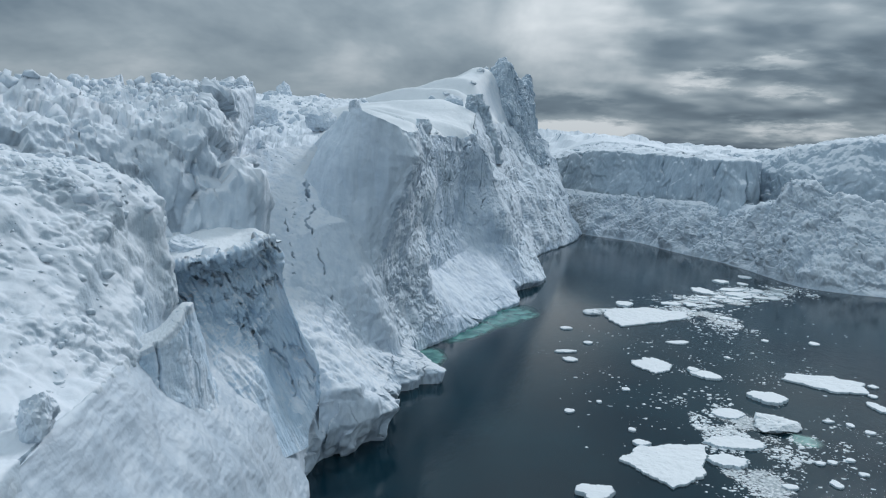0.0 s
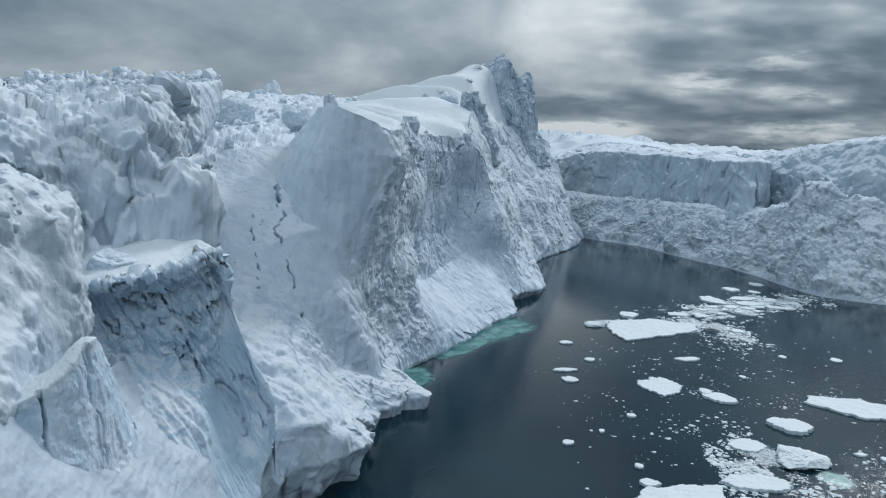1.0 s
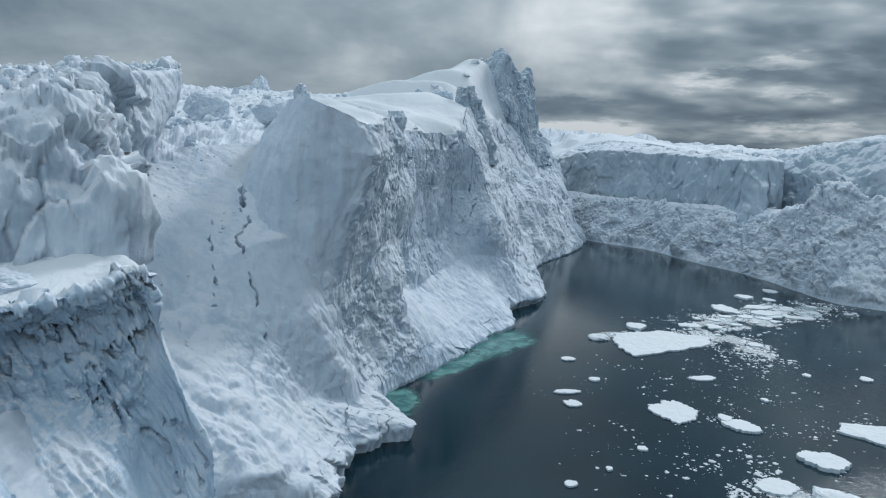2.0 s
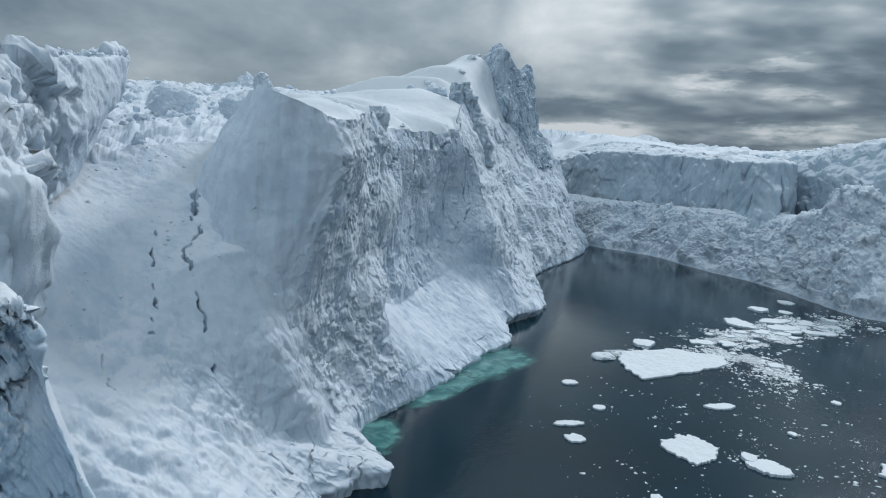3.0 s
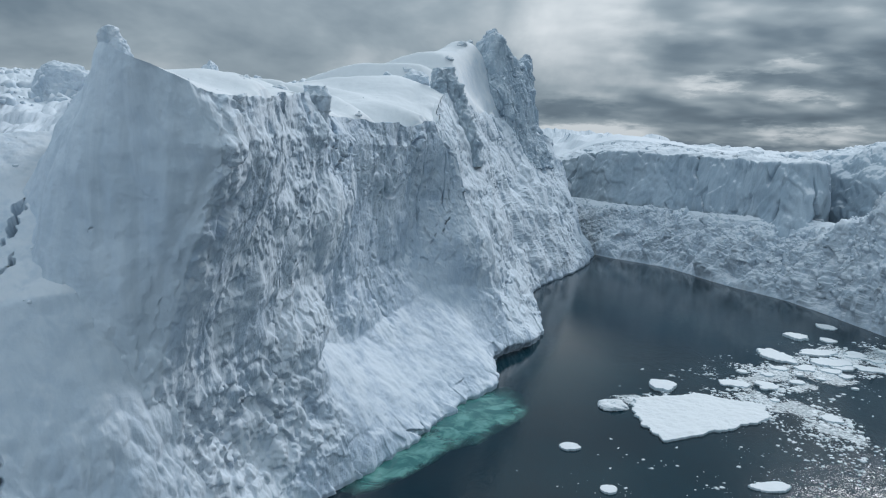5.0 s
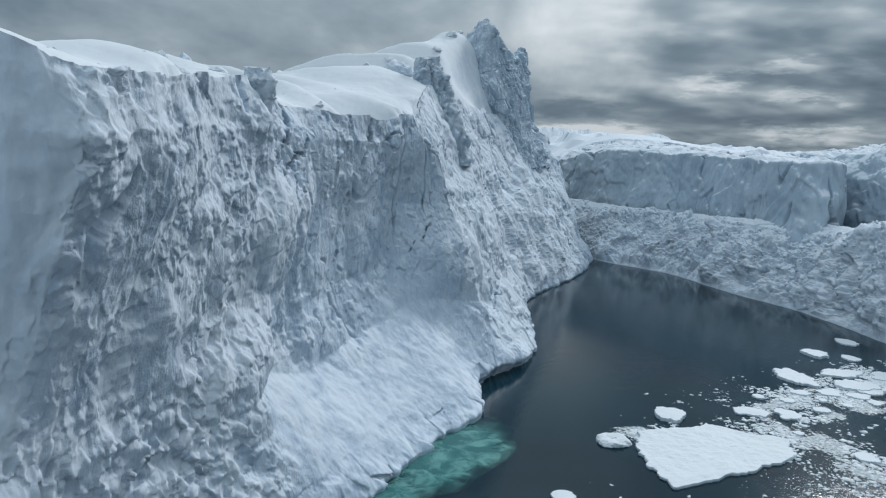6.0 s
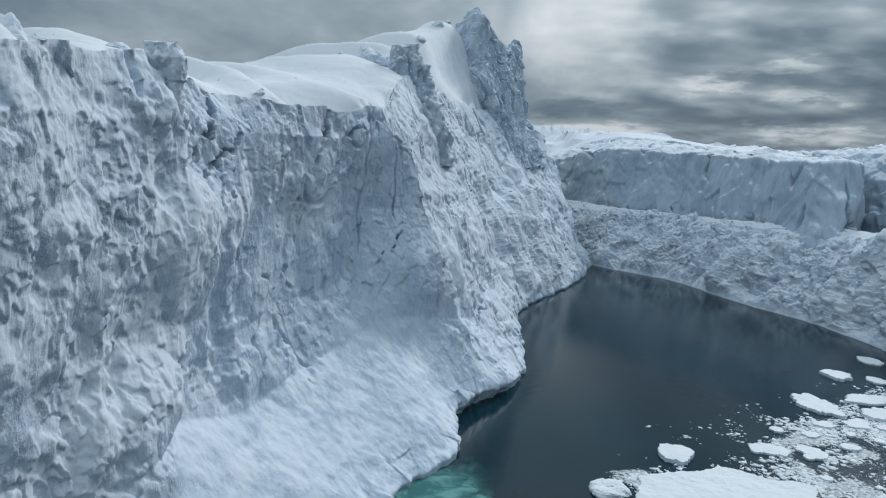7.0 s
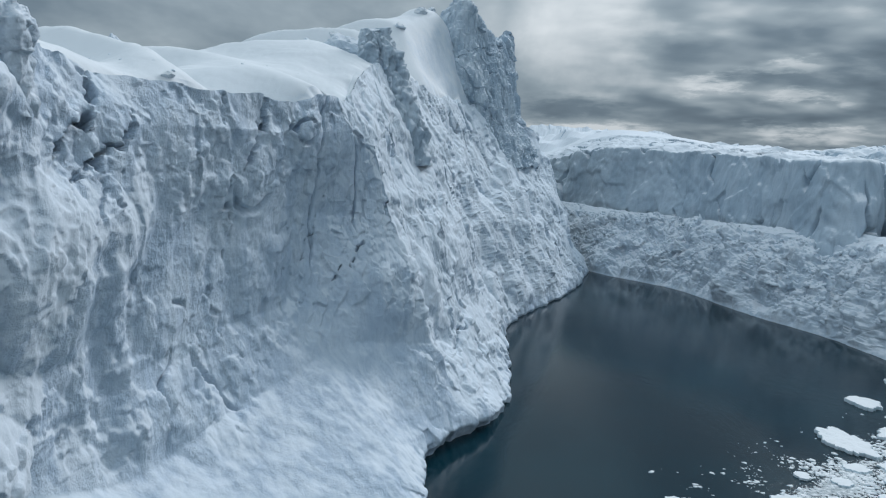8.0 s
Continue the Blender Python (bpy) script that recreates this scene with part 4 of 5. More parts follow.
FIELD = [
    [(-46, 96, 26), (-37, 107, 25), (-32, 116, 25.5), (-27, 122, 27), (-22, 127, 29), (-16, 134, 31)],
    [(-46, 101, 34.5), (-39, 112, 34), (-34, 122, 34.3), (-29.5, 131, 36.2), (-25, 136, 36.8), (-20, 142, 37.8)],
    [(-62, 145, 38), (-52, 148, 38.5), (-43, 153, 39), (-35, 158, 40), (-28, 163, 40.5), (-20, 168, 41.5)],
    [(-90, 215, 45), (-75, 220, 46), (-62, 225, 47), (-50, 230, 48), (-38, 236, 48.5), (-25, 240, 49)],
    [(-150, 285, 54), (-120, 288, 55), (-95, 288, 55), (-75, 286, 54), (-52, 284, 53), (-20, 280, 52)],
    [(-300, 420, 52), (-230, 430, 52), (-170, 435, 52), (-120, 440, 51), (-70, 440, 50), (-10, 440, 46)],
]
field = worn(blur(loft(FIELD, 340, 320), 3), 1.3, 9.0, 45, 1.0, 0.9, 0.25)
field = worn(field, 0.6, 4.0, 46, 0.3, 0.8, 0.25)
child("ice_field", field, RUBBLE_ICE, rubble, "snowy field of tumbled ice")

places, sizes = strewn(mass, 4600, 0.25, 2.6, 301, 9.0, (0.15, 0.85), steep=0.2)
ob = part("ice_rubble", rubble_mesh("ice_rubble", places, sizes, 302), RUBBLE_ICE)
tagged(ob, "loose broken ice lumps strewn over the ridge", "ice rubble", kind="stuff")
places, sizes = strewn(field, 1500, 0.4, 3.2, 303, 14.0, (0.1, 0.85), steep=0.2)
ob = part("ice_rubble", rubble_mesh("ice_rubble", places, sizes, 304), RUBBLE_ICE)
tagged(ob, "snow-dusted ice lumps over the snow field", "ice rubble", kind="stuff")
places, sizes = strewn(hill, 700, 0.18, 1.3, 305, 6.0, (0.24, 0.85), steep=0.2)
ob = part("ice_rubble", rubble_mesh("ice_rubble", places, sizes, 306, 1.0, 0.8, 0.3), HILL_SNOW)
tagged(ob, "half-buried ice chunks on the snow hill", "ice rubble", kind="stuff")
places, sizes = strewn(hill, 150, 0.4, 1.9, 313, 6.0, (0.22, 0.55), (0.66, 1.0), steep=0.1, bias=0.15)
ob = part("ice_rubble", rubble_mesh("ice_rubble", places, sizes, 314, 1.0, 0.9, 0.3), RUBBLE_ICE)
tagged(ob, "broken ice along the snow hill's crest", "ice rubble", kind="stuff")
places, sizes = strewn(bowl, 260, 0.15, 0.9, 307, 8.0, (0.5, 1.0), steep=0.2)
ob = part("ice_rubble", rubble_mesh("ice_rubble", places, sizes, 308, 1.0, 0.8, 0.3), RUBBLE_ICE)
tagged(ob, "small ice chunks on the upper snow bowl", "ice rubble", kind="stuff")
places, sizes = strewn(cap, 60, 0.15, 0.7, 309, 20.0, (0.0, 0.6), steep=0.3)
ob = part("ice_rubble", rubble_mesh("ice_rubble", places, sizes, 310, 1.0, 0.8, 0.3), RUBBLE_ICE)
tagged(ob, "few ice crumbs on the wind-swept snow cap", "ice rubble", kind="stuff")

# single blocks that stand out
def lodged(grid, x, y, sink):
    """A place on a grid, a little sunk in."""
    at = on_plan(grid, [(x, y)])[0]
    return (x, y, at[2] - sink)


lone_block(lodged(cap, 3.0, 231, 0.8), 5.6, "grey angular ice block on the snow cap", 401, (1.3, 1.0, 0.8), 20, tip=0.3)
lone_block(lodged(cap, -3.8, 237, 0.3), 2.4, "small dark ice block on the snow cap", 402, (1.2, 1.0, 0.8), 60)
lone_block(lodged(cap, -8.4, 138.4, 0.4), 2.8, "pointed snow-covered ice pyramid on the cap", 403, (1.4, 1.2, 0.9), 10, mat=SNOW, tip=0.7)
lone_block(lodged(cap, -7.4, 140.6, 0.3), 1.9, "low snow-covered ice lump on the cap", 404, (1.5, 1.0, 0.8), 40, mat=SNOW, tip=0.6)
lone_block((-61.8, 290, 52.0), 9.5, "tall weathered ice pinnacle on the skyline", 405, (0.9, 0.8, 1.0), 15, tip=0.45)
lone_block((-66, 288, 52.0), 6.0, "stout ice lump beside the pinnacle", 406, (1.2, 1.0, 0.8), 70)
lone_block((-57.5, 246, 47.5), 4.0, "dark upright ice block on the snow field", 407, (0.8, 0.8, 1.2), 25)
lone_block((-53.0, 247, 47.5), 3.6, "dark tilted ice block on the snow field", 408, (0.7, 0.8, 1.2), 70)
lone_block((-30.5, 129, 35.2), 2.6, "pointed ice block at the bowl's edge", 409, (0.8, 0.8, 1.1), 0, tip=0.5)
lone_block((-19.4, 36.5, 21.6), 3.3, "smooth pointed ice boulder on the near snow", 410, (0.8, 0.9, 1.25), 35, tip=0.55, detail=4)
lone_block((-25.5, 76, 25.0), 4.2, "snow-capped ice boulder on the ledge", 411, (1.3, 1.0, 0.8), 10, detail=4)
lone_block((-40, 165, 40.0), 7.5, "smooth grey ice slab standing in the snow", 412, (1.3, 0.8, 0.9), 12, detail=4)
lone_block((-24, 150, 39.5), 6.0, "rounded ice block below the wall", 413, (1.2, 0.9, 0.8), 50, detail=4)

for k, (x, y, size) in enumerate(((-8.2, 153, 1.5), (-1.2, 168, 0.9), (7.0, 246, 1.8), (9.5, 262, 2.4), (4.5, 248, 1.5), (13.0, 278, 2.6), (-1.0, 246, 1.4), (15.0, 284, 2.0), (0.5, 238, 2.2))):
    lone_block(lodged(cap, x, y, size * 0.15), size, "small snow-dusted ice lump near the cap's rim", 430 + k, (1.5, 1.1, 0.7), 37 * k, 2, SNOW, tip=0.25)

# ---- the fluted serac ----
serac = thing("serac", (-18, 80, 8), "fluted blue ice fin with a flat snowy ledge", "serac")
S_FOOT = [(-28, 62, 16.5), (-23.4, 62, 12.6), (-19, 64, 9.4), (-16, 67, 7), (-14.6, 70.5, 6), (-13.8, 73.5, 5.4), (-13.2, 75.6, 5), (-12.8, 76.6, 5)]
S_MOUND = [(-27.8, 67.5, 19.5), (-23.6, 69.6, 16.8), (-20.4, 71.6, 15.2), (-17.6, 73.6, 13.4), (-16.0, 75.6, 11.2), (-14.8, 76.8, 9.2), (-13.6, 77.4, 7.8), (-12.9, 77.6, 6.6)]
S_MID = [(-27.6, 71.0, 20.8), (-22.8, 74.0, 19), (-20.4, 77.2, 17.8), (-18.4, 79.0, 16.2), (-16.8, 80.0, 13.0), (-15.2, 79.8, 10.2), (-13.4, 78.6, 9), (-12.6, 78.2, 7.4)]
S_UNDER = [(-27.4, 71.6, 23.6), (-22.6, 75.6, 23.8), (-19.9, 78.8, 24.2), (-17.6, 80.4, 24.9), (-16.6, 80.6, 19.8), (-14.8, 80.4, 15.0), (-12.8, 79.6, 12.0), (-12.2, 79.0, 8.6)]
S_TOP = [(-27.4, 69.6, 25.2), (-22.8, 71.0, 25.7), (-19.4, 75.6, 26.3), (-16.9, 79.8, 27.0), (-16.0, 80.2, 21.4), (-14.2, 80.0, 16.8), (-12.3, 79.4, 13.4), (-11.9, 79.0, 9.6)]
S_CREST = [(-28.5, 79.5, 27.2), (-24.6, 83, 27.8), (-22.0, 83.6, 27.6), (-19.0, 82.4, 27.2), (-16.4, 81.6, 21.2), (-14.6, 81.2, 16.4), (-12.7, 80.4, 12.8), (-12.1, 79.6, 8.8)]
S_BACK = [(-30.5, 86, 27), (-26, 88, 26.5), (-21.5, 87, 20), (-19, 86, 15), (-17, 86, 12), (-15, 85, 9), (-13.2, 83, 6.5), (-12.4, 81, 5)]
fin = blur(loft([S_FOOT, S_MOUND, S_MID, S_UNDER, S_TOP, S_CREST, S_BACK], 480, 380), 2)
gap = [np.linalg.norm(smooth_line(b, 480) - smooth_line(a, 480), axis=1).mean() for a, b in zip((S_FOOT, S_MOUND, S_MID, S_UNDER, S_TOP, S_CREST), (S_MOUND, S_MID, S_UNDER, S_TOP, S_CREST, S_BACK))]
level = np.cumsum([0] + gap) / sum(gap)
v = np.linspace(0, 1, 380)[:, None]
up = np.clip((v - level[4] - 0.004) / 0.03, 0, 1)                        # the ledge and all behind it
mound = np.clip((level[2] - v) / 0.05, 0, 1)                          # banked snow below the wall
wall_part = (1 - up) * (1 - mound)
thick = np.clip((0.56 - np.linspace(0, 1, 480)[None]) / 0.10, 0.35, 1)          # the thin fin is worn less
fin = worn(fin, 0.8, 3.6, 51, 0.9, 0.3, 0.2, 1.3, keep=(1 - 0.9 * up) * (1 - 0.5 * mound) * thick, sweep=(0.5, 0.0))
fin = worn(fin, 0.28, 1.5, 151, 0.3, 0.4, 0.25, 1.2, keep=(1 - 0.88 * up) * (1 - 0.4 * mound) * thick, sweep=(0.8, 0.0))
tilted = fin.reshape(-1, 3) + fin.reshape(-1, 3)[:, 2:] * np.array((0.5, 0.0, 0.0))
score = np.maximum(fissures(tilted, 2.6, 241, 0.16, 0.08, 0.08), fissures(tilted, 1.6, 245, 0.14, 0.05, 0.12)).reshape(fin.shape[:2]) * wall_part
fin = fin - normals(blur(fin, 6)) * (score * thick * 1.4)[..., None]
for line, wide, deep in (([(-20.0, 70.6, 15.0), (-19.4, 69.4, 13.6), (-18.6, 68.2, 11.8), (-17.4, 67.4, 9.6)], 0.16, 1.5), ([(-16.8, 70.4, 10.8), (-16.2, 69.0, 9.0), (-15.2, 68.0, 7.2)], 0.13, 1.4)):
    fin = cleft(fin, line, wide, deep, 661)
lip = int(380 * (level[4] + 0.01))
child("wall", fin[:lip + 1], SERAC_ICE, serac, "fluted hollow wall of blue ice")
child("ledge", fin[lip:], SNOW, serac, "snow-covered ledge on top")
column = thing("serac", (-20, 59, 10), "narrow upright ice column split by cracks", "serac")
C_FOOT = [(-23.9, 53, 14), (-21.4, 50.5, 10), (-17.9, 53, 7.5), (-16.2, 58, 7), (-16.4, 64, 7.5), (-17.4, 69, 8)]
C_MID = [(-23, 53.6, 18.5), (-21.2, 52.2, 16.5), (-18.6, 54.8, 15.5), (-17.6, 58.8, 15.5), (-18.2, 63, 15), (-19.4, 67, 14)]
C_TOP = [(-22.4, 54, 21.6), (-21.2, 53.4, 21.8), (-19.5, 55.2, 22.8), (-18.7, 57.8, 24.5), (-19.3, 60.6, 23.6), (-20.4, 64, 20)]
C_CREST = [(-22.8, 56, 22.2), (-21.8, 56.4, 22.4), (-20.6, 57.4, 23.2), (-19.6, 58.6, 24.5), (-20.1, 61.4, 23.2), (-21, 64.4, 19.6)]
C_BACK = [(-25.4, 59, 21), (-24.4, 61, 20), (-23.4, 63, 18), (-22.4, 65, 16), (-22, 67, 14), (-21.8, 69, 12)]
col = blur(loft([C_FOOT, C_MID, C_TOP, C_CREST, C_BACK], 340, 260), 2)
flat = np.clip((np.linspace(0, 1, 260)[:, None] - 0.55) / 0.06, 0, 1)
col = worn(col, 0.5, 3.4, 55, 0.7, 0.25, 0.25, 0.1, keep=1 - 0.6 * flat)
col = worn(col, 0.14, 1.0, 155, 0.3, 0.4, 0.3, 0.1)
score = np.maximum(fissures(col.reshape(-1, 3), 3.0, 251, 0.06, 0.07, 0.0), fissures(col.reshape(-1, 3), 4.5, 255, 0.08, 0.09, -0.05)).reshape(col.shape[:2]) * (1 - flat)
col = col - normals(blur(col, 6)) * (score * 1.5)[..., None]
brim = int(260 * 0.56)
child("shaft", col[:brim + 1], SERAC_ICE, column, "cracked ice shaft")
child("snow_top", col[brim:], SNOW, column, "sloping snow cap")

# ---- bergs across the water ----
across = thing("tabular_iceberg", (90, 300, 0), "flat-topped iceberg cliff above a rubble shore", "iceberg")
SHORE = [(44, 350, 0), (56, 334, 0), (66, 317, 0), (74, 307, 0), (80, 297, 0), (87, 272, 0), (96, 248, 0), (101, 213, 0), (106, 204, 0), (119, 196, 0), (150, 185, 0), (190, 170, 0)]
CREST = [(46, 362, 12), (60, 344, 13), (70, 330, 15), (80, 318, 16), (86, 304, 15.5), (93, 278, 15.5), (100, 260, 14), (104, 240, 20), (108, 229, 28.5), (122, 216, 24), (152, 206, 20), (192, 195, 20)]
SHELF = [(46, 374, 17), (60, 354, 18), (71, 342, 17), (84, 328, 16.5), (90, 312, 17), (97, 282, 18.5), (106, 270, 19), (112, 256, 19), (118, 246, 18), (132, 236, 17), (160, 224, 20), (200, 215, 20)]
bank = [((a[0] + b[0]) / 2, (a[1] + b[1]) / 2, b[2] * 0.58) for a, b in zip(SHORE, CREST)]
shore = blur(loft([lowered(SHORE), SHORE, bank, CREST, SHELF], 900, 220), 3)
dry = np.clip(shore[..., 2] / 3, 0.1, 1) * np.clip((0.86 - np.linspace(0, 1, 220)[:, None]) / 0.06, 0.25, 1)
shore = worn(shore, 2.4, 12.0, 61, 1.2, 0.7, 0.6, 0.3, keep=dry)
shore = worn(shore, 0.7, 4.5, 62, 0.3, 0.8, 0.4, 0.0, 0.8, 7.0, keep=dry)
shore = worn(shore, 0.35, 1.8, 162, 0.2, 0.6, 0.6, 0.0, keep=dry)
child("rubble_shore", shore, RUBBLE_ICE, across, "shore of tumbled ice rubble")
WALL = [
    [(42, 380, 11), (55, 362, 11), (66, 350, 12), (74, 340, 12), (86, 328, 12), (92, 312, 12), (96, 296, 12), (98, 276, 11), (104, 264, 10), (112, 268, 10), (122, 290, 10)],
    [(43, 384, 24), (57, 364, 26), (66.5, 352, 26), (76, 342, 26), (87, 330, 26), (94, 314, 26), (99, 299, 26), (99.5, 280, 26), (105, 267, 26), (113, 271, 26), (123, 291, 26)],
    [(44, 388, 28), (58, 366, 33), (67, 354, 35.3), (77, 343, 35.6), (88, 331, 35.4), (95, 316, 35), (100, 302, 34.4), (100.5, 283, 34), (106, 270.5, 34), (114, 274, 33.8), (124, 293, 33.6)],
    [(48, 410, 31), (62, 400, 36), (73, 400, 41), (82, 395, 43), (94, 390, 42), (104, 380, 40), (113, 370, 38), (120, 352, 37), (127, 340, 36), (134, 338, 35.6), (143, 336, 35.5)],
    [(50, 460, 28), (70, 460, 30), (80, 460, 36), (92, 455, 37), (106, 450, 36), (120, 440, 36), (132, 430, 35), (144, 420, 35), (155, 410, 34), (162, 402, 34), (170, 395, 33)],
]
wall = blur(loft(WALL, 620, 320), 3)
sheer = np.clip((0.46 - np.linspace(0, 1, 320)[:, None]) / 0.05, 0.12, 1)
wall = worn(wall, 1.5, 13.0, 65, 1.1, 0.5, 0.5, 0.3, keep=sheer)
wall = worn(wall, 0.25, 5.0, 66, 0.3, 0.5, 0.3, 0.2, keep=sheer)
score = np.maximum(fissures(wall.reshape(-1, 3), 14.0, 261, 0.4, 0.30, 0.0), fissures(wall.reshape(-1, 3), 9.0, 265, 0.35, 0.20, 0.1)).reshape(wall.shape[:2]) * (sheer > 0.5)
wall = wall - normals(blur(wall, 6)) * (score * 2.2)[..., None]
child("cliff", wall, CLIFF_ICE, across, "sheer grey-blue cliff with a snow top")
places, sizes = strewn(shore, 2600, 0.35, 1.9, 311, 12.0, (0.2, 0.8), steep=0.15, bias=0.1)
ob = part("ice_rubble", rubble_mesh("ice_rubble", places, sizes, 312), RUBBLE_ICE)
tagged(ob, "jumbled ice lumps along the far shore", "ice rubble", kind="stuff")
SECOND = [
    [(110, 316, 16), (118, 282, 16), (124, 262, 16), (142, 254, 16), (165, 248, 16), (200, 240, 16)],
    [(113, 316, 30), (120, 280, 30), (127, 266, 31), (144, 258, 32), (167, 252, 33), (202, 244, 34)],
    [(116, 320, 36), (124, 284, 36.5), (131, 272, 39.5), (146, 265, 42), (168, 259, 45), (204, 250, 47)],
    [(134, 345, 36), (142, 325, 38), (150, 316, 40), (164, 310, 43), (186, 305, 46), (220, 300, 48)],
]
second = thing("iceberg", (150, 260, 0), "rounded grey iceberg beyond the rubble shore", "iceberg")
two = worn(blur(loft(SECOND, 380, 240), 4), 1.6, 10.0, 69, 1.0, 0.6, 0.3, 0.3, 1.2, 9.0)
child("flank", two, CLIFF_ICE, second)

# ---- distance ----
DIST = [
    [(-200, 560, 24), (0, 540, 24), (60, 520, 22), (140, 500, 22), (260, 480, 22), (500, 450, 20)],
    [(-250, 640, 44), (0, 620, 46), (100, 600, 47), (150, 585, 43), (300, 560, 33), (560, 520, 34)],
    [(-300, 900, 50), (0, 900, 46), (120, 880, 48), (260, 860, 38), (480, 820, 36), (800, 760, 36)],
    [(-500, 1500, 40), (0, 1500, 40), (250, 1500, 40), (500, 1450, 38), (900, 1400, 36), (1400, 1300, 36)],
    [(-900, 2600, 10), (0, 2700, 10), (500, 2700, 10), (1000, 2600, 10), (1800, 2400, 10), (2600, 2200, 10)],
]
dist = worn(blur(loft(DIST, 700, 220), 2), 5.0, 40.0, 81, 1.0, 0.9, 0.35)
ob = part("distant_ice", grid_mesh("distant_ice", dist), CLIFF_ICE)
tagged(ob, "pale distant icebergs closing the fjord", "ice field", kind="structure")


# ---- ice on the water ----
def floe(at, half, seed, label, thick=0.55, spin=0.0, corners=None, rough=0.06):
    """A flat floe of snow-covered ice: uneven outline, undercut edge and a lumpy top."""
    rng = np.random.RandomState(seed)
    big = max(half)
    nu, rings = (240, 34) if big > 3 else (96, 14) if big > 1 else (36, 6)
    a = np.linspace(0, 2 * math.pi, nu, endpoint=False)
    ring = np.stack([np.cos(a), np.sin(a), 0 * a], 1)
    r = 1 + 0.5 * fbm(ring * 0.9 + seed * 3.7, 2, 0.5, seed) + 0.32 * fbm(ring * 4 + seed, 4, 0.65, seed + 1)
    if corners:
        # straight-sided outline: distance to the polygon's edge along each direction
        pts = [(c[0] / half[0], c[1] / half[1]) for c in corners]
        for k, t in enumerate(a):
            ux, uy = math.cos(t), math.sin(t)
            for (x0, y0), (x1, y1) in zip(pts, pts[1:] + pts[:1]):
                den = ux * (y1 - y0) - uy * (x1 - x0)
                if abs(den) > 1e-9:
                    d = (x0 * (y1 - y0) - y0 * (x1 - x0)) / den
                    f = (x0 * uy - y0 * ux) / den
                    if d > 0 and -1e-6 <= f <= 1 + 1e-6:
                        r[k] = d * (1 + 0.04 * math.sin(7 * t + seed) + 0.12 * float(fbm(ring[k:k + 1] * 6 + seed, 4, 0.65, seed)[0]))
                        break
    rows = []
    for f, z in ((0.93, -0.4), (0.995, -0.03), (1.0, thick * 0.55), (0.997, thick * 0.95)):
        rows.append(np.stack([a * 0 + np.cos(a) * r * f * half[0], np.sin(a) * r * f * half[1], np.full(nu, z)], 1))
    for f in np.linspace(0.985, 0.0, rings):
        x, y = np.cos(a) * r * f * half[0], np.sin(a) * r * f * half[1]
        p = np.stack([x + at[0], y + at[1], 0 * x], 1)
        z = thick * (1.0 + 0.12 * (1 - f)) + rough * big ** 0.5 * (fbm(p / 2.2, 4, 0.55, seed + 9) + 0.7 * np.maximum(fbm(p / 0.9, 3, 0.5, seed + 12), 0))
        rows.append(np.stack([x, y, z], 1))
    ob = part("ice_floe", grid_mesh("ice_floe", np.stack(rows), True), FLOE_SNOW)
    ob.matrix_world = pose(at[0], at[1], 0, 0, 0, spin)
    tagged(ob, label, "ice floe", "ice floes on the fjord")
    return ob


floe((48.3, 166, 0), (10.6, 10.6), 501, "large flat snow-covered floe with a pointed end", 0.32, 0, [(-9.5, 5.3), (1.3, 8.4), (9.1, 4.3), (8.9, -0.8), (0.2, -6.2), (-8.7, -10.5), (-10.6, -5.5)])
floe((28.8, 86.0, 0), (7.0, 6.7), 502, "broad flat white floe with a blunt corner", 0.3, 0, [(-5.4, 0.6), (-2.2, 4.6), (6.9, 6.1), (3.1, -4.0), (-1.2, -6.7), (-3.0, -3.7)])
floe((64.6, 119, 0), (6.4, 5.4), 503, "long flat white floe", 0.3, 0, [(-6.2, 2.0), (-1.0, -4.2), (4.2, -5.0), (6.4, 0.5), (2.4, 4.0), (-4.4, 5.0)])
MIDDLE = [(38.3, 127.2, 3.2, 4.4), (46.0, 122.1, 2.0, 2.6), (44.6, 124.5, 0.8, 1.5), (51.7, 110.9, 2.5, 2.5), (42.9, 103.7, 2.3, 2.1), (38.9, 92.9, 3.6, 2.0), (37.0, 86.8, 2.1, 1.8), (18.8, 77.2, 2.1, 1.7), (67.0, 108.1, 1.2, 2.2), (27.2, 91.9, 1.1, 0.9),
          (70.7, 197.6, 2.6, 4.2), (81.2, 212.4, 2.0, 2.6), (91.6, 222.2, 1.8, 2.8), (79.5, 200.5, 3.4, 2.3), (78.7, 194.0, 3.4, 2.6), (45.2, 178.0, 2.0, 2.6)]
for k, (x, y, hw, hd) in enumerate(MIDDLE):
    floe((x, y, 0), (hw, hd), 520 + k, "small snow-covered floe among loose brash", 0.25 + 0.08 * (k % 4), 0)
bergy = lone_block((47.3, 99.4, -0.3), 6.6, "low rounded bergy bit of white ice afloat", 560, (1.15, 1.15, 0.24), 15, 4, FLOE_SNOW, "bergy_bit")
bergy = lone_block((35.8, 168.4, -0.45), 4.6, "knobbly bergy bit of white ice afloat", 561, (1.15, 0.9, 0.32), 40, 4, FLOE_SNOW, "bergy_bit")
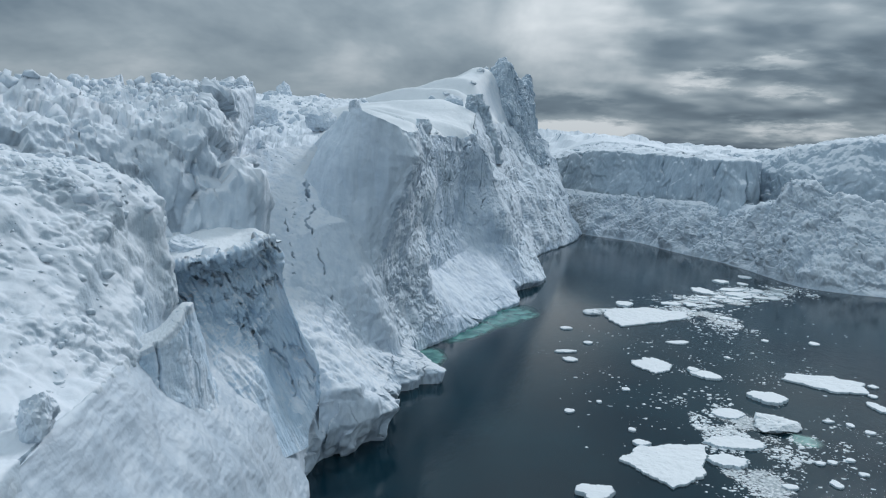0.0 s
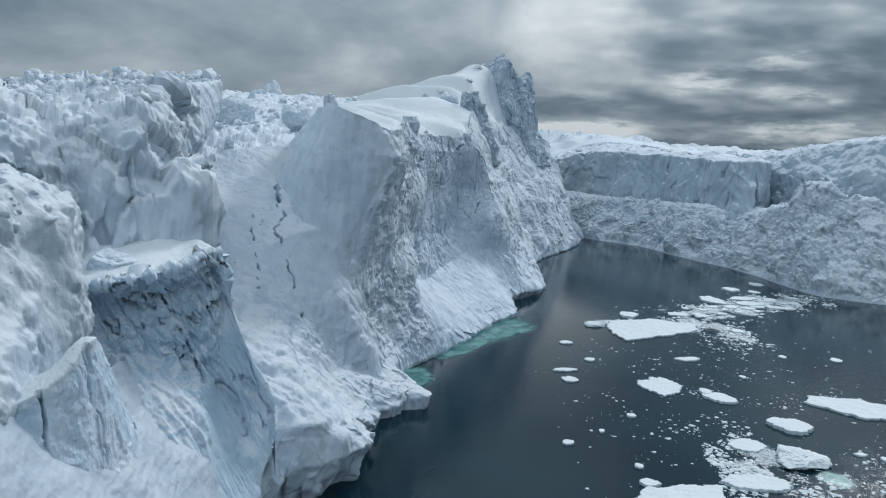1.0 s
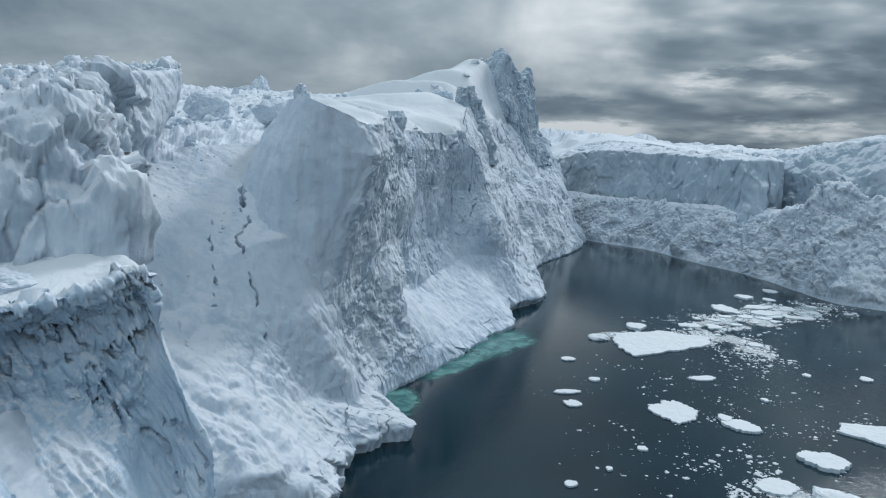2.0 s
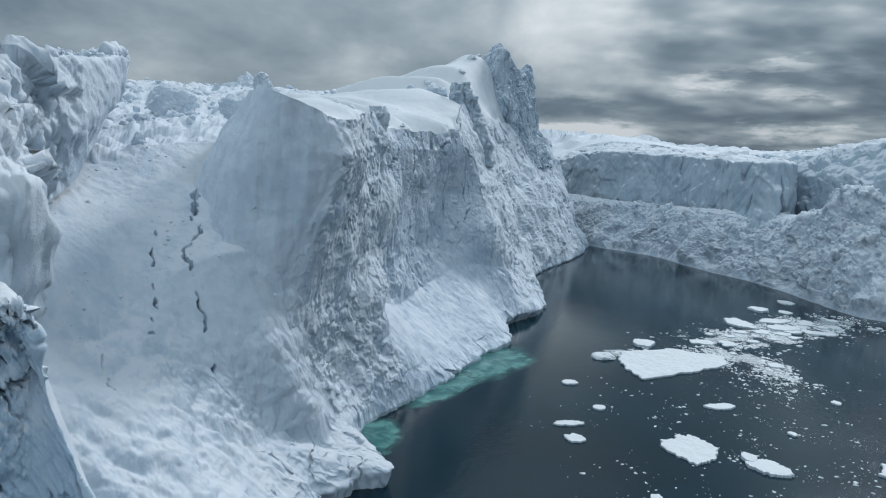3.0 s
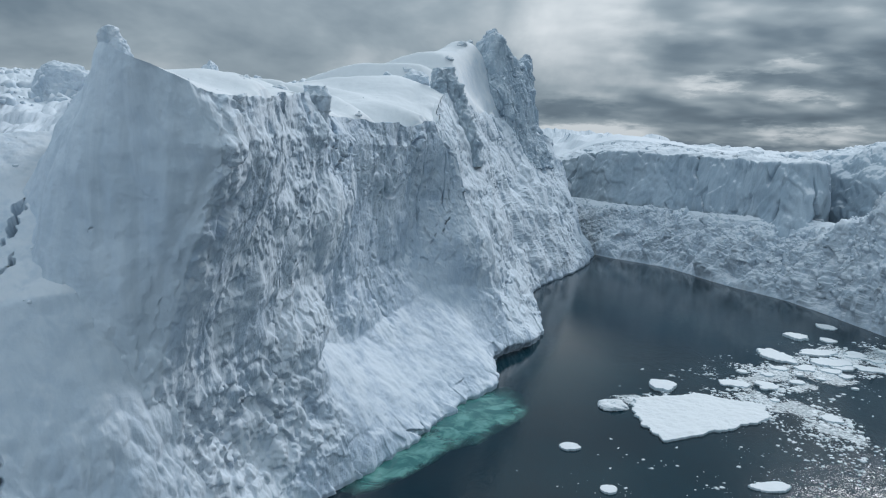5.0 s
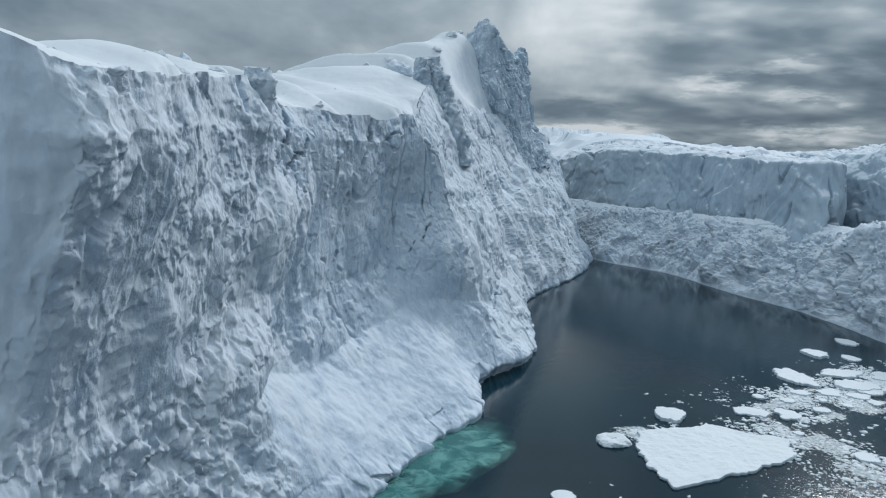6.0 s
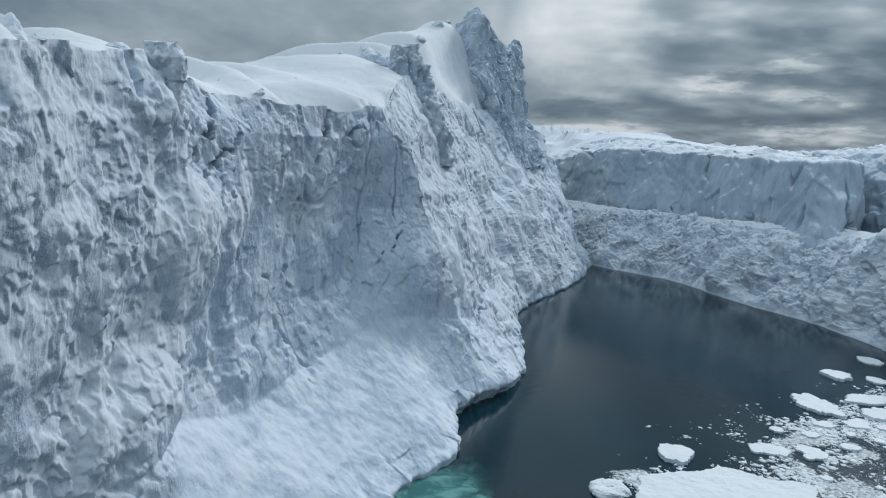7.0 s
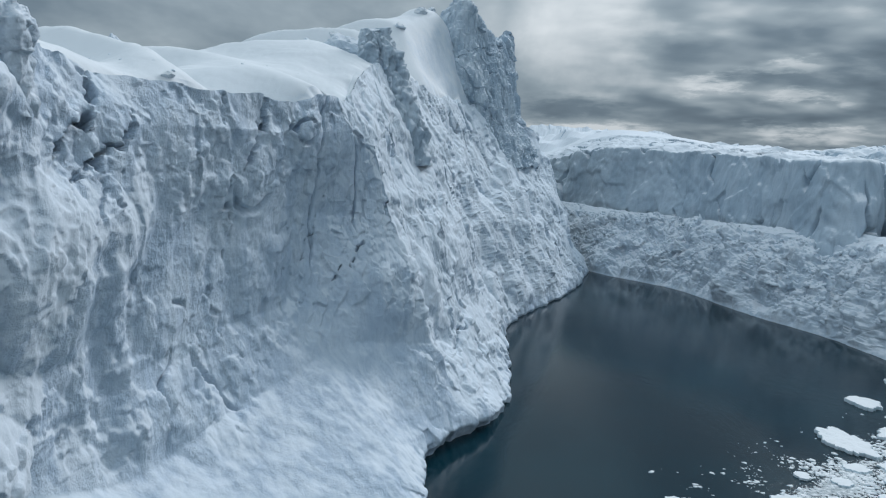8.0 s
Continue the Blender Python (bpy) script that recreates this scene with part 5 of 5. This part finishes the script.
LITTLE = [(24.2, 129.7, 1.2, 1.4), (24.2, 134.9, 2.0, 0.8), (27.2, 152.9, 1.2, 1.0), (29.6, 141.4, 0.9, 1.0), (47.7, 143.3, 2.1, 1.2), (19.9, 103.3, 0.7, 0.7), (25.0, 107.5, 0.4, 0.5), (30.4, 113.7, 0.6, 0.7), (27.3, 96.5, 0.5, 0.6), (75.2, 145.2, 0.9, 1.2), (58.7, 100.4, 0.5, 0.7), (41.3, 80.4, 0.8, 0.7), (47.0, 81.4, 0.7, 0.9), (48.0, 87.2, 0.7, 0.5), (49.7, 87.5, 0.6, 0.5), (52.3, 88.3, 0.6, 0.5), (51.8, 84.3, 0.6, 0.5), (60.0, 97.8, 0.7, 0.6), (71.9, 118.3, 0.7, 0.9), (69.1, 113.4, 0.6, 0.8), (56.4, 101.8, 0.7, 0.5), (66.1, 146.5, 0.6, 0.9), (53.7, 133.2, 0.5, 0.8)]
for k, (x, y, hw, hd) in enumerate(LITTLE):
    floe((x, y, 0), (hw, hd), 580 + k, "little lone ice floe on open water", 0.22, 0)
rng = random.Random(77)
for k in range(36):
    # floes packed in the brash band
    f = rng.random()
    x, y = 56 + 40 * f + rng.gauss(0, 4), 178 + 24 * f + rng.gauss(0, 6)
    if y < 172 and x < 60:
        y += 10
    s = 0.6 + 1.3 * rng.random() ** 2
    floe((x, y, 0), (s, s * rng.uniform(0.8, 1.3)), 620 + k, "ice floe packed in a band of brash ice", 0.25, 0)


def brash(name, zones, seed, low, high, squash, label):
    """Crushed ice afloat, in drifting bands: zones are x, y, half width, half depth, turn in degrees, count."""
    r = np.random.RandomState(seed)
    spots = []
    for x, y, hw, hd, turn, count in zones:
        u = r.normal(size=(count * 4, 2)) * 0.5
        c, s = math.cos(radians(turn)), math.sin(radians(turn))
        px = x + u[:, 0] * hw * c - u[:, 1] * hd * s
        py = y + u[:, 0] * hw * s + u[:, 1] * hd * c
        q = np.stack([px, py, 0 * px], 1)
        strand = fbm(q * (0.22, 0.13, 1.0), 3, 0.6, seed) > r.uniform(-0.1, 0.2, len(q))
        spots.append(q[strand][:count])
    q = np.concatenate(spots)
    s = low * (high / low) ** (r.rand(len(q)) ** 2.2)
    ob = part(name, rubble_mesh(name, q, s, seed, 0.4, squash, 0.12), FLOE_SNOW)
    tagged(ob, label, "brash ice", kind="stuff")


brash("brash_ice", [(74, 190, 24, 9, 32, 5500), (61, 168, 6, 13, 20, 2400), (40, 171, 5, 2.5, 10, 500), (42, 97, 7, 12, 10, 2200), (90, 200, 9, 7, 30, 1600)], 701, 0.12, 1.3, 0.35, "dense band of crushed brash ice afloat")
brash("brash_ice", [(45, 130, 20, 24, 15, 520), (62, 130, 14, 28, 10, 140), (38, 84, 6, 8, 0, 420), (56, 92, 12, 12, 0, 420), (30, 110, 12, 30, 0, 110), (56, 158, 8, 16, 10, 420), (80, 150, 18, 28, 0, 60)], 703, 0.12, 0.9, 0.35, "thinly scattered crumbs of ice on dark water")

# ---- slush and drowned ice ----
def drowned(at, half, turn, seed):
    a = np.linspace(0, 2 * math.pi, 90, endpoint=False)
    ring = np.stack([np.cos(a), np.sin(a), 0 * a], 1)
    r = 1 + 0.3 * fbm(ring * 1.1 + seed, 3, 0.5, seed)
    rows = [np.stack([np.cos(a) * r * f * half[0], np.sin(a) * r * f * half[1], np.full(90, 0.012 + 0.01 * (1 - f))], 1) for f in np.linspace(1, 0, 14)]
    mesh = grid_mesh("drowned_ice", np.stack(rows), True, True)
    fade = mesh.attributes.new("shoal", "FLOAT", "POINT")
    fade.data.foreach_set("value", np.repeat(np.linspace(0, 1, 14), 90).astype(np.float32))
    ob = part("drowned_ice", mesh, SHOAL)
    ob.matrix_world = pose(at[0], at[1], 0, 0, 0, turn)
    tagged(ob, "turquoise ice shelf drowned under clear water", "ice shelf", kind="structure")


def slush(at, half, turn, seed):
    """A film of crushed ice between the floes."""
    a = np.linspace(0, 2 * math.pi, 72, endpoint=False)
    ring = np.stack([np.cos(a), np.sin(a), 0 * a], 1)
    r = 1 + 0.4 * fbm(ring * 1.5 + seed, 3, 0.5, seed)
    rows = [np.stack([np.cos(a) * r * f * half[0], np.sin(a) * r * f * half[1], np.full(72, 0.03 + 0.02 * (1 - f) + 0.001 * (seed % 7))], 1) for f in np.linspace(1, 0, 10)]
    mesh = grid_mesh("slush_ice", np.stack(rows), True, True)
    fade = mesh.attributes.new("shoal", "FLOAT", "POINT")
    fade.data.foreach_set("value", np.repeat(np.linspace(0, 1, 10), 72).astype(np.float32))
    ob = part("slush_ice", mesh, SLUSH)
    ob.matrix_world = pose(at[0], at[1], 0, 0, 0, turn)
    tagged(ob, "grey slush of finely crushed ice afloat", "slush", kind="stuff")


slush((71, 186, 0), (24, 8), 33, 821)
slush((62, 168, 0), (5, 14), 15, 822)
slush((92, 200, 0), (9, 6), 25, 823)
slush((43, 97, 0), (5, 11), 10, 824)
slush((38, 82, 0), (5, 6), 0, 825)
slush((40, 172, 0), (6, 2.5), 10, 826)
drowned((-1.2, 128.5, 0), (3.6, 7.0), 0, 801)
drowned((15.6, 163.0, 0), (13.0, 6.0), 64, 802)
drowned((7.6, 148.0, 0), (10.5, 3.2), 60, 803)
drowned((49.5, 94.5, 0), (2.4, 2.6), 20, 804)
